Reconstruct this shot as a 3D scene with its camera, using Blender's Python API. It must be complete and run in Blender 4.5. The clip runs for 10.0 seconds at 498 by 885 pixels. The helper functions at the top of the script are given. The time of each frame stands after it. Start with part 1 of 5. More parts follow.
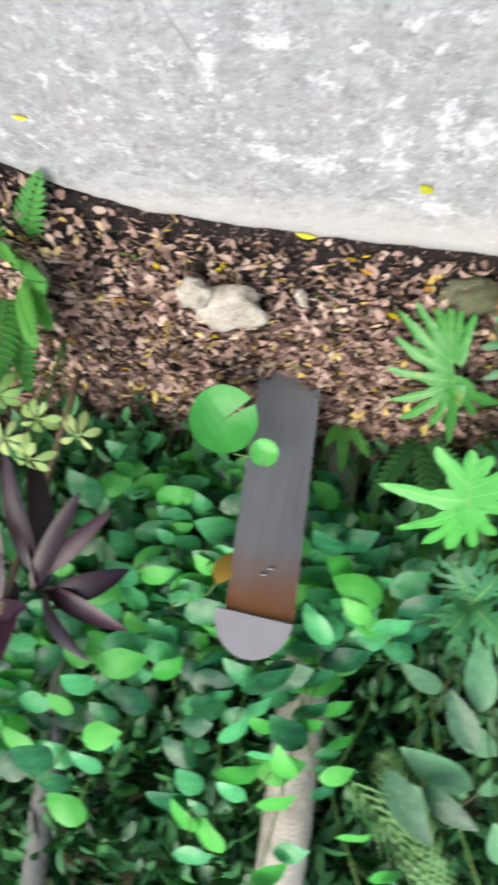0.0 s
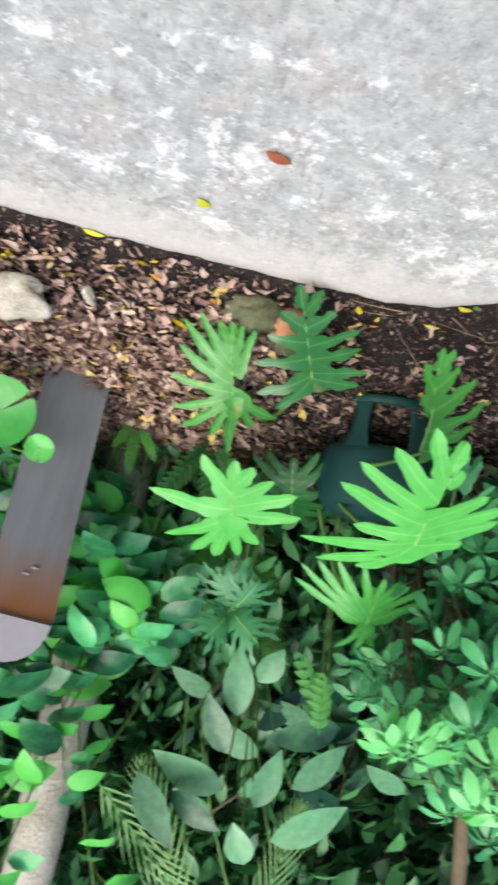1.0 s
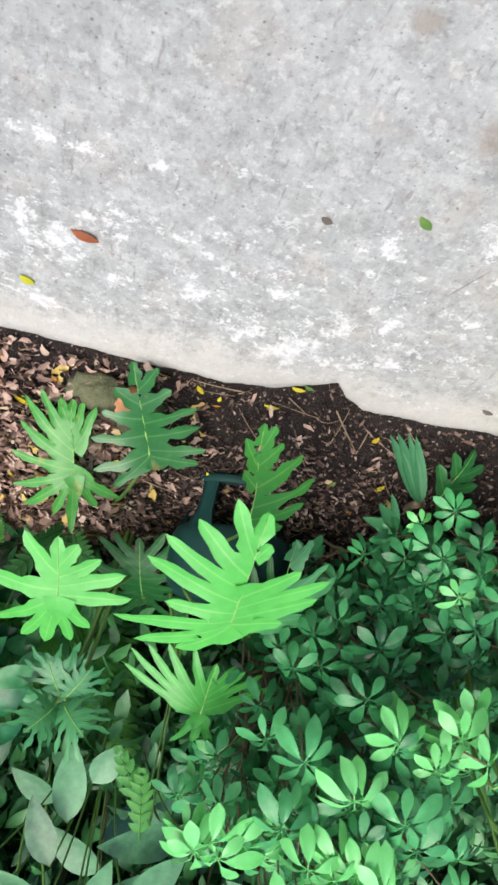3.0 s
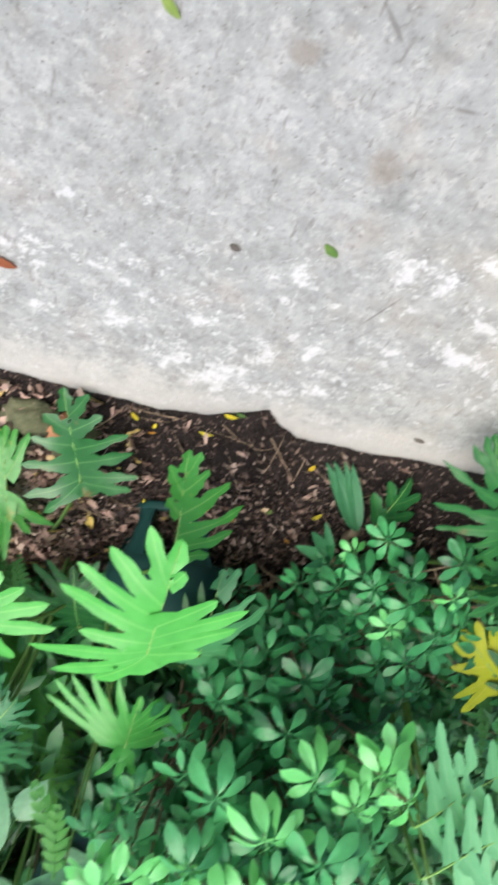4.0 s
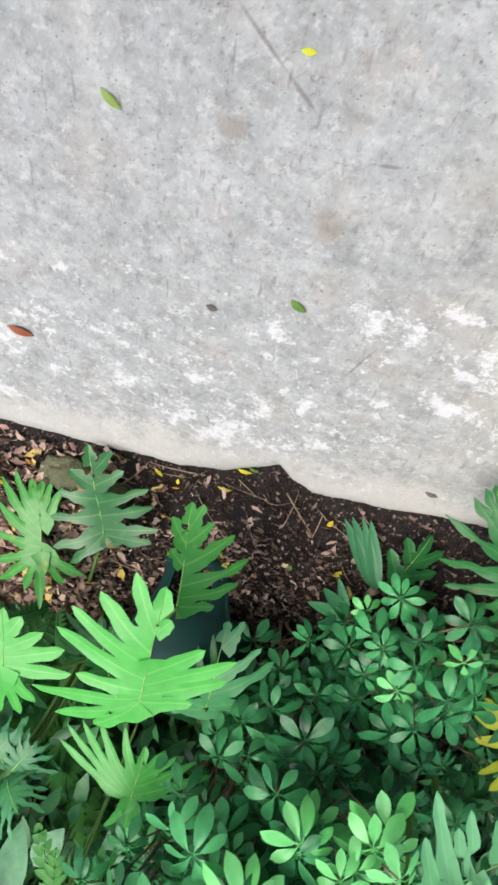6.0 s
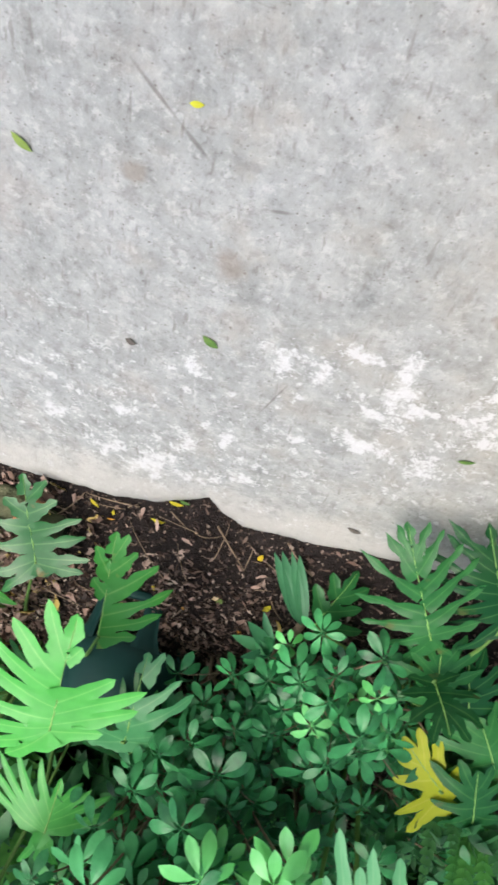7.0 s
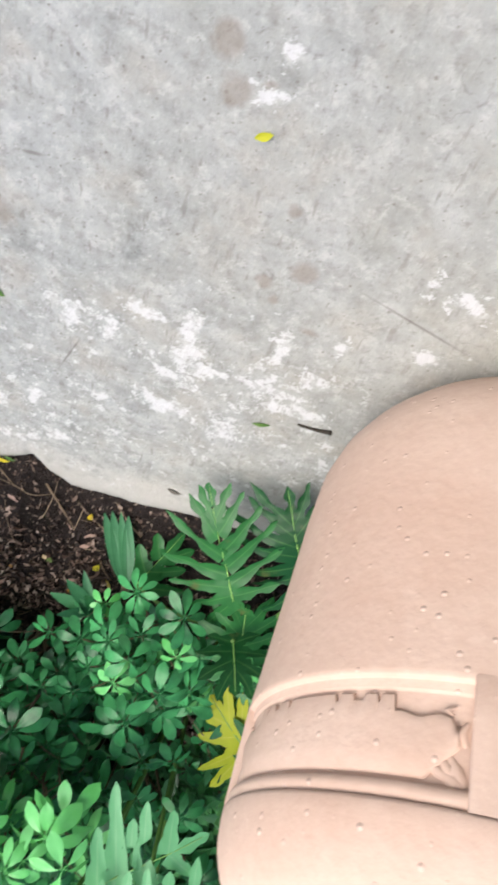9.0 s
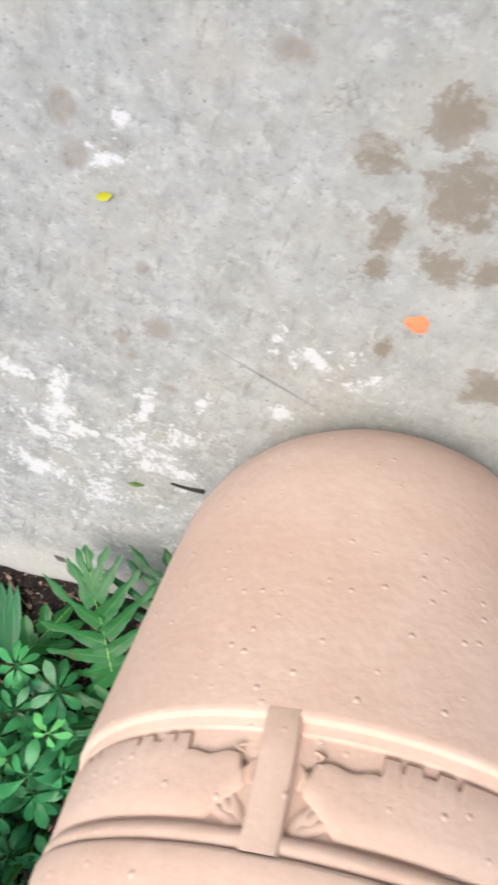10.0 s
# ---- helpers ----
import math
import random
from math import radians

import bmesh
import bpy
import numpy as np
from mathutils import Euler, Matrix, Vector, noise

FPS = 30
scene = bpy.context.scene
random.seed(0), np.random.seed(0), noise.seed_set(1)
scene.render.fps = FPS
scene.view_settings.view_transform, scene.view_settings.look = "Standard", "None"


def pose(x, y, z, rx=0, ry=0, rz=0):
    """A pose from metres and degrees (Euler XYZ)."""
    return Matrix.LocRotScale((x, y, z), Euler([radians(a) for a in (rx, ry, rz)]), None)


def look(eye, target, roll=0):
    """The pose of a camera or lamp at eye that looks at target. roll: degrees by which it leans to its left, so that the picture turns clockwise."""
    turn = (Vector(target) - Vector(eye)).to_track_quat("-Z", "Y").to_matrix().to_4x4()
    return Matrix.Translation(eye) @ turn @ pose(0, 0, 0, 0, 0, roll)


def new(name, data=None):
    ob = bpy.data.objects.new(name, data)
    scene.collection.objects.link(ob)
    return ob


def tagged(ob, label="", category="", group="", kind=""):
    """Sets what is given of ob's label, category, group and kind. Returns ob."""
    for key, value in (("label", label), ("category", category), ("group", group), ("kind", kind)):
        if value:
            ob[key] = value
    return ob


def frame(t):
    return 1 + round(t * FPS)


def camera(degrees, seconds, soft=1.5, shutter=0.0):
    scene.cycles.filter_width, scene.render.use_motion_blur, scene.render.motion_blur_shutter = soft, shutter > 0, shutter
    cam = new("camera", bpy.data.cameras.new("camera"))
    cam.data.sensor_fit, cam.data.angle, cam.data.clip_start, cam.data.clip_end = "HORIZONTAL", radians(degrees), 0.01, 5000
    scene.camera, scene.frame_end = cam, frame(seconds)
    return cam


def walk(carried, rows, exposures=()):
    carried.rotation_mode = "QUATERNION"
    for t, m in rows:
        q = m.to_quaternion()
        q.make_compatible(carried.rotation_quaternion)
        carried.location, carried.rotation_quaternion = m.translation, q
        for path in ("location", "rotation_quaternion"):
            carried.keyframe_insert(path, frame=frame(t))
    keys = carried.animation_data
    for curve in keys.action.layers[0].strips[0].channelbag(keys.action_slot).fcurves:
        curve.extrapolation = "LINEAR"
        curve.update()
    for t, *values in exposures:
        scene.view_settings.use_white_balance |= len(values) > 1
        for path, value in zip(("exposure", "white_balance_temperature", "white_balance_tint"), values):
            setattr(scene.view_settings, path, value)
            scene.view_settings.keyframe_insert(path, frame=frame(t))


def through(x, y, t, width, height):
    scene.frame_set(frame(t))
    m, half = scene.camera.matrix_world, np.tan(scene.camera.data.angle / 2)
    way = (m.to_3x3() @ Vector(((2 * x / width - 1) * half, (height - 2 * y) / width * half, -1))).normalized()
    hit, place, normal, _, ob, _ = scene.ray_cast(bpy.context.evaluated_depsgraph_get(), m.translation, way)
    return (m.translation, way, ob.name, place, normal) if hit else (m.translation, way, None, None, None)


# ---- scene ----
# The camera is carried upside down past a planted bed, at chest height.
cam = camera(40.0, 10.0, soft=2.8, shutter=0.6)
PATH = [
    (0, (0.038, 0.005, 1.38), (0.123, 1.908, 0.77), -169.8),
    (0.5, (-0.124, -0.016, 1.357), (-0.238, 1.868, 0.696), -168.3),
    (1, (-0.255, -0.033, 1.332), (-0.559, 1.82, 0.642), -169.2),
    (1.5, (-0.375, -0.049, 1.327), (-0.762, 1.783, 0.624), -169.1),
    (2, (-0.485, -0.053, 1.317), (-0.915, 1.731, 0.521), -170.4),
    (2.2, (-0.514, -0.054, 1.327), (-0.956, 1.697, 0.466), -170.7),
    (3.5, (-0.809, -0.112, 1.32), (-1.094, 1.602, 0.33), -168.6),
    (4, (-0.906, -0.13, 1.29), (-1.221, 1.543, 0.24), -168.9),
    (4.5, (-1.005, -0.153, 1.267), (-1.367, 1.435, 0.106), -168.6),
    (5, (-1.092, -0.186, 1.255), (-1.345, 1.438, 0.115), -167.3),
    (5.2, (-1.13, -0.191, 1.266), (-1.265, 1.453, 0.134), -165.4),
    (6.5, (-1.377, -0.256, 1.279), (-1.269, 1.353, 0.096), -161.0),
    (7, (-1.486, -0.28, 1.267), (-1.388, 1.291, 0.034), -159.7),
    (7.5, (-1.563, -0.298, 1.23), (-1.498, 1.319, 0.055), -160.4),
    (8, (-1.684, -0.312, 1.214), (-1.693, 1.337, 0.082), -160.0),
    (8.5, (-1.812, -0.323, 1.19), (-1.872, 1.293, 0.013), -160.5),
    (9, (-1.903, -0.327, 1.165), (-1.961, 1.269, -0.04), -161.0),
    (9.5, (-2.016, -0.33, 1.176), (-2.073, 1.14, -0.179), -160.7),
    (10, (-2.158, -0.336, 1.183), (-2.22, 1.062, -0.246), -161.1),
]
EXPOSURES = [(0.0, 0.95), (2.0, 0.96), (4.0, 0.90), (8.5, 0.82), (10.0, 0.82)]
walk(cam, [(t, look(eye, aim, roll)) for t, eye, aim, roll in PATH], EXPOSURES)
# ==== end of path ====

# ---- light ----
world = bpy.data.worlds.new("sky")
scene.world = world
world.use_nodes = True
wn = world.node_tree
sky = wn.nodes.new("ShaderNodeTexSky")
sky.sky_type, sky.sun_disc = "NISHITA", False
sky.sun_elevation, sky.sun_rotation = radians(56), radians(146)
sky.air_density, sky.dust_density, sky.ozone_density = 1.0, 4.0, 1.0
wn.nodes["Background"].inputs["Strength"].default_value = 0.15
wn.links.new(sky.outputs["Color"], wn.nodes["Background"].inputs["Color"])
sun = new("sun", bpy.data.lights.new("sun", "SUN"))
sun.data.energy, sun.data.angle, sun.data.color = 1.6, radians(50), (1.0, 0.97, 0.93)
sun.matrix_world = look((2.4, -3.6, 6.4), (0, 0, 0))

# ---- helpers for building ----
UP = Vector((0, 0, 1))


def make_mesh(name, verts, faces, material=None, smooth=True):
    me = bpy.data.meshes.new(name)
    me.from_pydata([tuple(v) for v in verts], [], [tuple(f) for f in faces])
    if material:
        me.materials.append(material)
    if smooth:
        me.shade_smooth()
    me.update()
    return me


def part(name, me, parent, label="", m=None):
    """One mesh object under a thing or a part."""
    ob = new(name, me)
    ob.parent = parent
    if m is not None:
        ob.matrix_basis = m
    return tagged(ob, label)


def thing(name, at, label, category, group="", kind="", me=None):
    ob = new(name, me)
    ob.location = at
    return tagged(ob, label, category, group, kind)


def facing(origin, tip, normal):
    """A pose at origin whose y runs to tip and whose z leans to normal."""
    o, y = Vector(origin), (Vector(tip) - Vector(origin)).normalized()
    n = Vector(normal)
    z = (n - y * n.dot(y)).normalized()
    x = y.cross(z)
    m = Matrix((x, y, z)).transposed().to_4x4()
    m.translation = o
    return m


def tube(points, radii, sides=6, cap=True):
    """Verts and faces of a round bar along points."""
    pts = [Vector(p) for p in points]
    vs, fs = [], []
    side = None
    for i, p in enumerate(pts):
        d = (pts[min(i + 1, len(pts) - 1)] - pts[max(i - 1, 0)]).normalized()
        if side is None:
            side = d.orthogonal().normalized()
        side = (side - d * side.dot(d)).normalized()
        other = d.cross(side)
        r = radii[i] if hasattr(radii, "__len__") else radii
        for k in range(sides):
            a = 2 * math.pi * k / sides
            vs.append(p + r * (math.cos(a) * side + math.sin(a) * other))
    for i in range(len(pts) - 1):
        for k in range(sides):
            a, b = i * sides + k, i * sides + (k + 1) % sides
            fs.append((a, b, b + sides, a + sides))
    if cap:
        fs.append(tuple(range(sides))[::-1])
        fs.append(tuple(range((len(pts) - 1) * sides, len(pts) * sides)))
    return vs, fs


def joined(*pieces):
    vs, fs = [], []
    for v, f in pieces:
        n = len(vs)
        vs += list(v)
        fs += [tuple(i + n for i in q) for q in f]
    return vs, fs


def bent(a, b, first, n=7):
    """Points from a to b, leaving a in the direction first (a vector)."""
    a, b, c = Vector(a), Vector(b), Vector(a) + Vector(first)
    out = []
    for i in range(n + 1):
        s = i / n
        out.append(a * (1 - s) ** 2 + c * (2 * s * (1 - s)) + b * s * s)
    return out


def strip(points, widths, fold=0.0, across=1):
    """A flat band along 2D points in the xy plane, creased along its middle."""
    vs, fs = [], []
    n = len(points)
    cols = 2 * across + 1
    for i, (x, y) in enumerate(points):
        a, b = points[max(i - 1, 0)], points[min(i + 1, n - 1)]
        dx, dy = b[0] - a[0], b[1] - a[1]
        l = math.hypot(dx, dy) or 1.0
        nx, ny = dy / l, -dx / l
        for c in range(cols):
            k = (c - across) / across * widths[i]
            vs.append(Vector((x + nx * k, y + ny * k, fold * abs(k))))
    for i in range(n - 1):
        for c in range(cols - 1):
            q = i * cols + c
            fs.append((q, q + 1, q + cols + 1, q + cols))
    return vs, fs


def blade(length, width, n=6, fold=0.25, droop=0.2, widest=0.5, tipped=1.0, wave=0.0, across=1, dome=0.0):
    """A simple leaf blade along +y; widest: where it is broadest; tipped: above 1 the tip is drawn out."""
    pts, ws = [], []
    e = math.log(0.5) / math.log(widest)
    for i in range(n + 1):
        s = i / n
        pts.append((0.0, length * s))
        w = math.sin(math.pi * s ** e) ** tipped
        ws.append(max(0.5 * width * w, 0.0004))
    vs, fs = strip(pts, ws, fold, across)
    for v in vs:
        s = v.y / length
        v.z += -dome * v.x * v.x / (0.5 * width) - droop * length * s * s + wave * width * math.sin(9 * s + (2.0 if v.x > 0 else 0.3)) * min(1.0, abs(v.x) / (0.2 * width + 1e-6)) * 0.3
        v.y -= 0.35 * droop * droop * length * s ** 3
    return vs, fs


def even_lobes(length, reach, count, rng, back=150):
    """Lobes for a leaf cut evenly on both sides: rows of place along the midrib (0 to 1), angle from the tip in degrees (left is negative), reach."""
    rows = []
    for side in (-1, 1):
        for k in range(count):
            s = k / count
            span = reach * (0.62 + 0.42 * math.sin(math.pi * (0.14 + 0.72 * s))) * rng.uniform(0.78, 1.1) * (0.8 if s > 0.7 else 1.0)
            rows.append((0.02 + 0.70 * s, side * (back + (34 - back) * (k / max(1, count - 1)) ** 0.85 + rng.uniform(-8, 8)), span))
    return rows


def cut_leaf(length, lobes, rng, droop=0.25, wide=0.016, fold=0.17, curl=0.14, ragged=0.12, bow=14, web=2.3):
    """A deeply cut leaf along +y; lobes as in even_lobes. Each lobe is a finger pleated along its own rib, and neighbours join in a web
    near the midrib. Returns verts, faces, the points of the midrib and the marks of the ribs."""
    n = 12
    fs_ = [i / n for i in range(n + 1)]
    ph = rng.uniform(0, 6)

    def lift(x, y):
        return -droop * (x * x + (y - 0.25 * length) ** 2) / length + 0.006 * math.sin(x * 21 + ph) + 0.005 * math.sin(y * 27 + ph)

    def axis(s, angle, reach):
        pts, x, y = [(0.0, s * length)], 0.0, s * length
        side = 1 if angle >= 0 else -1
        for i in range(n):
            a = abs(angle) + bow * (0.5 - 1.0 * (i + 0.5) / n) * (1 if abs(angle) < 150 else 0)
            x += side * math.sin(radians(a)) * reach / n
            y += math.cos(radians(a)) * reach / n
            pts.append((x, y))
        return pts

    last = max(s for s, a, r in lobes)
    top = axis(min(0.8, last + 0.06), 0, length * (1 - min(0.8, last + 0.06)))
    pieces, veins = [], []
    for side in (-1, 1):
        mine = sorted((q for q in lobes if (q[1] >= 0) == (side > 0)), key=lambda q: -abs(q[1]))
        lines = [axis(*q) for q in mine] + [top]
        for k, ax in enumerate(lines):
            tail = curl * rng.uniform(-1, 0.7)
            stout = rng.uniform(0.86, 1.18)
            bumps = (rng.uniform(0, 6), rng.uniform(0, 6))
            far = math.hypot(ax[-1][0] - ax[0][0], ax[-1][1] - ax[0][1])
            rows = []
            for i, f in enumerate(fs_):
                a, b = ax[max(i - 1, 0)], ax[min(i + 1, n)]
                l = math.hypot(b[0] - a[0], b[1] - a[1]) or 1
                out = (-(b[1] - a[1]) / l * side, (b[0] - a[0]) / l * side)
                own = wide * stout * float(np.interp(f, (0, 0.26, 0.42, 0.60, 0.78, 0.91, 0.97, 1), (web, 0.9 * web, 1.12, 1.04, 0.92, 0.60, 0.30, 0.03)))
                own = min(own, 0.30 * far + 0.004)
                row = []
                for which, other in ((-1, k - 1), (1, k + 1)):
                    w = own * (1 + ragged * math.sin(13 * f + bumps[(which + 1) // 2]) * (1 if f > 0.4 else 0))
                    mid = None
                    if 0 <= other < len(lines):
                        o = lines[other][i]
                        gap = 0.5 * math.hypot(o[0] - ax[i][0], o[1] - ax[i][1])
                        if gap <= own:
                            mid, w = (0.5 * (o[0] + ax[i][0]), 0.5 * (o[1] + ax[i][1])), gap
                    if k == len(lines) - 1 and which == 1:
                        row.append(None)
                        continue
                    p = mid or (ax[i][0] + out[0] * w * which, ax[i][1] + out[1] * w * which)
                    row.append(Vector((p[0], p[1], lift(*p) + fold * w + (0 if mid else tail * far * max(0.0, f - 0.35) ** 2))))
                c = ax[i]
                rows.append((row[0], Vector((c[0], c[1], lift(*c) + tail * far * max(0.0, f - 0.35) ** 2)), row[1]))
            vs, fs = [], []
            for r in rows:
                for c, q in enumerate(r):
                    if q is not None:
                        vs.append(q)
                        veins.append(1.0 if c == 1 else 0.0)
            m = 3 if rows[0][2] is not None else 2
            for i in range(n):
                for c in range(m - 1):
                    q = i * m + c
                    fs.append((q, q + 1, q + m + 1, q + m) if side > 0 else (q + m, q + m + 1, q + 1, q))
            pieces.append((vs, fs))
    vs, fs = joined(*pieces)
    ribs = [Vector((0, length * 0.95 * i / 16, lift(0, length * 0.95 * i / 16) + 0.0012)) for i in range(17)]
    return vs, fs, ribs, veins


def welded(name, verts, faces, mat_, veins):
    """A mesh whose touching edges are joined, so that it shades as one surface; veins marks the middle line of each finger."""
    me = make_mesh(name, verts, faces, mat_)
    me.attributes.new("vein", "FLOAT", "POINT").data.foreach_set("value", veins)
    bm = bmesh.new()
    bm.from_mesh(me)
    bmesh.ops.remove_doubles(bm, verts=bm.verts, dist=0.0006)
    bmesh.ops.recalc_face_normals(bm, faces=bm.faces)
    bm.to_mesh(me)
    bm.free()
    me.shade_smooth()
    return me


def frond(length, width, pairs, rng, droop=0.35, angle=68, slim=0.5):
    """A fern frond along +y with leaflets on both sides."""
    pieces = []
    step = 0.9 * length / pairs
    for i in range(pairs):
        s = (i + 0.5) / pairs
        y0 = length * (0.08 + 0.9 * s)
        l = 0.5 * width * math.sin(math.pi * (0.18 + 0.80 * s)) ** 0.8 * rng.uniform(0.92, 1.06)
        for side in (-1, 1):
            a = radians(angle - 20 * s)
            pts = [(side * math.sin(a) * l * k / 3, y0 + math.cos(a) * l * k / 3) for k in range(4)]
            ws = [step * slim * w for w in (0.8, 0.95, 0.7, 0.06)]
            v, f = strip(pts, ws, 0.3)
            for q in v:
                q.z -= 0.35 * abs(q.x) ** 2 / (width + 1e-6)
            pieces.append((v, f))
    pieces.append(tube([(0, length * i / 6, 0.001) for i in range(7)], [0.004 * (1.1 - i / 6) for i in range(7)], 4))
    vs, fs = joined(*pieces)
    for v in vs:
        s = v.y / length
        v.z -= droop * length * s * s
    return vs, fs


# ---- materials ----
def material(name):
    m = bpy.data.materials.new(name)
    m.use_nodes = True
    return m, m.node_tree.nodes, m.node_tree.links, m.node_tree.nodes["Principled BSDF"]


def noise_node(nodes, links, scale, detail=4.0, rough=0.55, vector=None):
    n = nodes.new("ShaderNodeTexNoise")
    n.inputs["Scale"].default_value, n.inputs["Detail"].default_value, n.inputs["Roughness"].default_value = scale, detail, rough
    if vector is not None:
        links.new(vector, n.inputs["Vector"])
    return n.outputs["Fac"]


def ramp(nodes, links, fac, stops):
    r = nodes.new("ShaderNodeValToRGB")
    e = r.color_ramp.elements
    while len(e) < len(stops):
        e.new(0.5)
    for el, (p, c) in zip(e, stops):
        el.position = p
        el.color = (*c, 1) if hasattr(c, "__len__") else (c, c, c, 1)
    links.new(fac, r.inputs["Fac"])
    return r.outputs["Color"]


def mix(nodes, links, fac, a, b, mode="MIX"):
    n = nodes.new("ShaderNodeMix")
    n.data_type, n.blend_type = "RGBA", mode
    for sock, v in ((n.inputs["Factor"], fac), (n.inputs["A"], a), (n.inputs["B"], b)):
        if isinstance(v, bpy.types.NodeSocket):
            links.new(v, sock)
        elif hasattr(v, "__len__"):
            sock.default_value = (*v, 1)
        else:
            sock.default_value = v
    return n.outputs["Result"]


def maths(nodes, links, op, a, b=0.0):
    n = nodes.new("ShaderNodeMath")
    n.operation = op
    for sock, v in ((n.inputs[0], a), (n.inputs[1], b)):
        if isinstance(v, bpy.types.NodeSocket):
            links.new(v, sock)
        else:
            sock.default_value = v
    return n.outputs[0]


def bump(nodes, links, bsdf, height, strength, distance=0.01):
    b = nodes.new("ShaderNodeBump")
    b.inputs["Strength"].default_value, b.inputs["Distance"].default_value = strength, distance
    links.new(height, b.inputs["Height"])
    links.new(b.outputs["Normal"], bsdf.inputs["Normal"])


def coords(nodes, which="Object"):
    return nodes.new("ShaderNodeTexCoord").outputs[which]


def leaf_material(name, dark, light, rough=0.38, sheen=0.5, blotch=None, island=0.0, through=0.35, ribs=0.0, veined=None):
    """Living leaf: tone varies leaf by leaf, with soft mottling, a waxy gloss and light passing through."""
    m, nodes, links, b = material(name)
    rnd = nodes.new("ShaderNodeObjectInfo").outputs["Random"]
    if island:
        each = nodes.new("ShaderNodeNewGeometry").outputs["Random Per Island"]
        rnd = maths(nodes, links, "ADD", maths(nodes, links, "MULTIPLY", rnd, 1.0 - island), maths(nodes, links, "MULTIPLY", each, island))
    pos = coords(nodes)
    mott = noise_node(nodes, links, 22.0, 3.0, 0.6, pos)
    fac = maths(nodes, links, "ADD", maths(nodes, links, "MULTIPLY", rnd, 0.75), maths(nodes, links, "MULTIPLY", maths(nodes, links, "SUBTRACT", mott, 0.5), 0.7))
    col = ramp(nodes, links, fac, ((0.05, dark), (0.85, light)))
    if veined:
        at = nodes.new("ShaderNodeAttribute")
        at.attribute_name = "vein"
        col = mix(nodes, links, maths(nodes, links, "MULTIPLY", maths(nodes, links, "POWER", at.outputs["Fac"], 14.0), 0.45), col, veined)
    if blotch:
        spots = noise_node(nodes, links, 7.0, 5.0, 0.6, pos)
        col = mix(nodes, links, ramp(nodes, links, spots, ((0.60, 0.0), (0.68, 0.8))), col, blotch)
    links.new(col, b.inputs["Base Color"])
    b.inputs["Roughness"].default_value = rough
    b.inputs["Specular IOR Level"].default_value = sheen
    fine = noise_node(nodes, links, 160.0, 3.0, 0.6, pos)
    if ribs:
        wave = nodes.new("ShaderNodeTexWave")
        wave.wave_type, wave.bands_direction = "BANDS", "Y"
        wave.inputs["Scale"].default_value, wave.inputs["Distortion"].default_value = ribs, 1.5
        links.new(pos, wave.inputs["Vector"])
        fine = maths(nodes, links, "ADD", maths(nodes, links, "MULTIPLY", fine, 0.35), wave.outputs["Fac"])
    bump(nodes, links, b, fine, 0.25, 0.002)
    tr = nodes.new("ShaderNodeBsdfTranslucent")
    tint = mix(nodes, links, 1.0, col, (0.95, 1.0, 0.55), "MULTIPLY")
    links.new(tint, tr.inputs["Color"])
    mx = nodes.new("ShaderNodeMixShader")
    mx.inputs["Fac"].default_value = through
    links.new(b.outputs["BSDF"], mx.inputs[1])
    links.new(tr.outputs["BSDF"], mx.inputs[2])
    links.new(mx.outputs["Shader"], nodes["Material Output"].inputs["Surface"])
    return m


def plain_material(name, a, b_col, scale, rough=0.7, bumps=0.3, spec=0.3, distance=0.004, island=False):
    m, nodes, links, b = material(name)
    pos = coords(nodes)
    n1, n2 = noise_node(nodes, links, scale, 5.0, 0.6, pos), noise_node(nodes, links, scale * 7, 4.0, 0.6, pos)
    fac = maths(nodes, links, "ADD", maths(nodes, links, "MULTIPLY", n1, 0.65), maths(nodes, links, "MULTIPLY", n2, 0.35))
    if island:
        rnd = nodes.new("ShaderNodeNewGeometry").outputs["Random Per Island"]
        fac = maths(nodes, links, "ADD", maths(nodes, links, "MULTIPLY", fac, 0.4), maths(nodes, links, "MULTIPLY", rnd, 0.6))
    links.new(ramp(nodes, links, fac, ((0.25, a), (0.75, b_col))), b.inputs["Base Color"])
    b.inputs["Roughness"].default_value = rough
    b.inputs["Specular IOR Level"].default_value = spec
    bump(nodes, links, b, n2, bumps, distance)
    return m

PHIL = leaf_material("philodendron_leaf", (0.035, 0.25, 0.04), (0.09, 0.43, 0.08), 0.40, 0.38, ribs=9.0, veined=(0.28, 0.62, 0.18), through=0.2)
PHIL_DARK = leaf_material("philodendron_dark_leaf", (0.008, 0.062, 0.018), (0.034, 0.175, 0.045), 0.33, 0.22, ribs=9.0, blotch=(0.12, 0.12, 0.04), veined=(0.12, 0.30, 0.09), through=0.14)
PHIL_COOL = leaf_material("philodendron_blue_green_leaf", (0.035, 0.18, 0.07), (0.08, 0.32, 0.12), 0.36, 0.36, ribs=9.0, veined=(0.22, 0.46, 0.20), through=0.2)
PHIL_MID = leaf_material("philodendron_mature_leaf", (0.045, 0.25, 0.04), (0.14, 0.45, 0.09), 0.36, 0.42, ribs=9.0, blotch=(0.30, 0.30, 0.07), veined=(0.30, 0.52, 0.15), through=0.22)
PHIL_OLD = leaf_material("philodendron_old_leaf", (0.022, 0.13, 0.035), (0.07, 0.28, 0.075), 0.32, 0.42, ribs=9.0, blotch=(0.26, 0.15, 0.06), veined=(0.18, 0.40, 0.13), through=0.18)
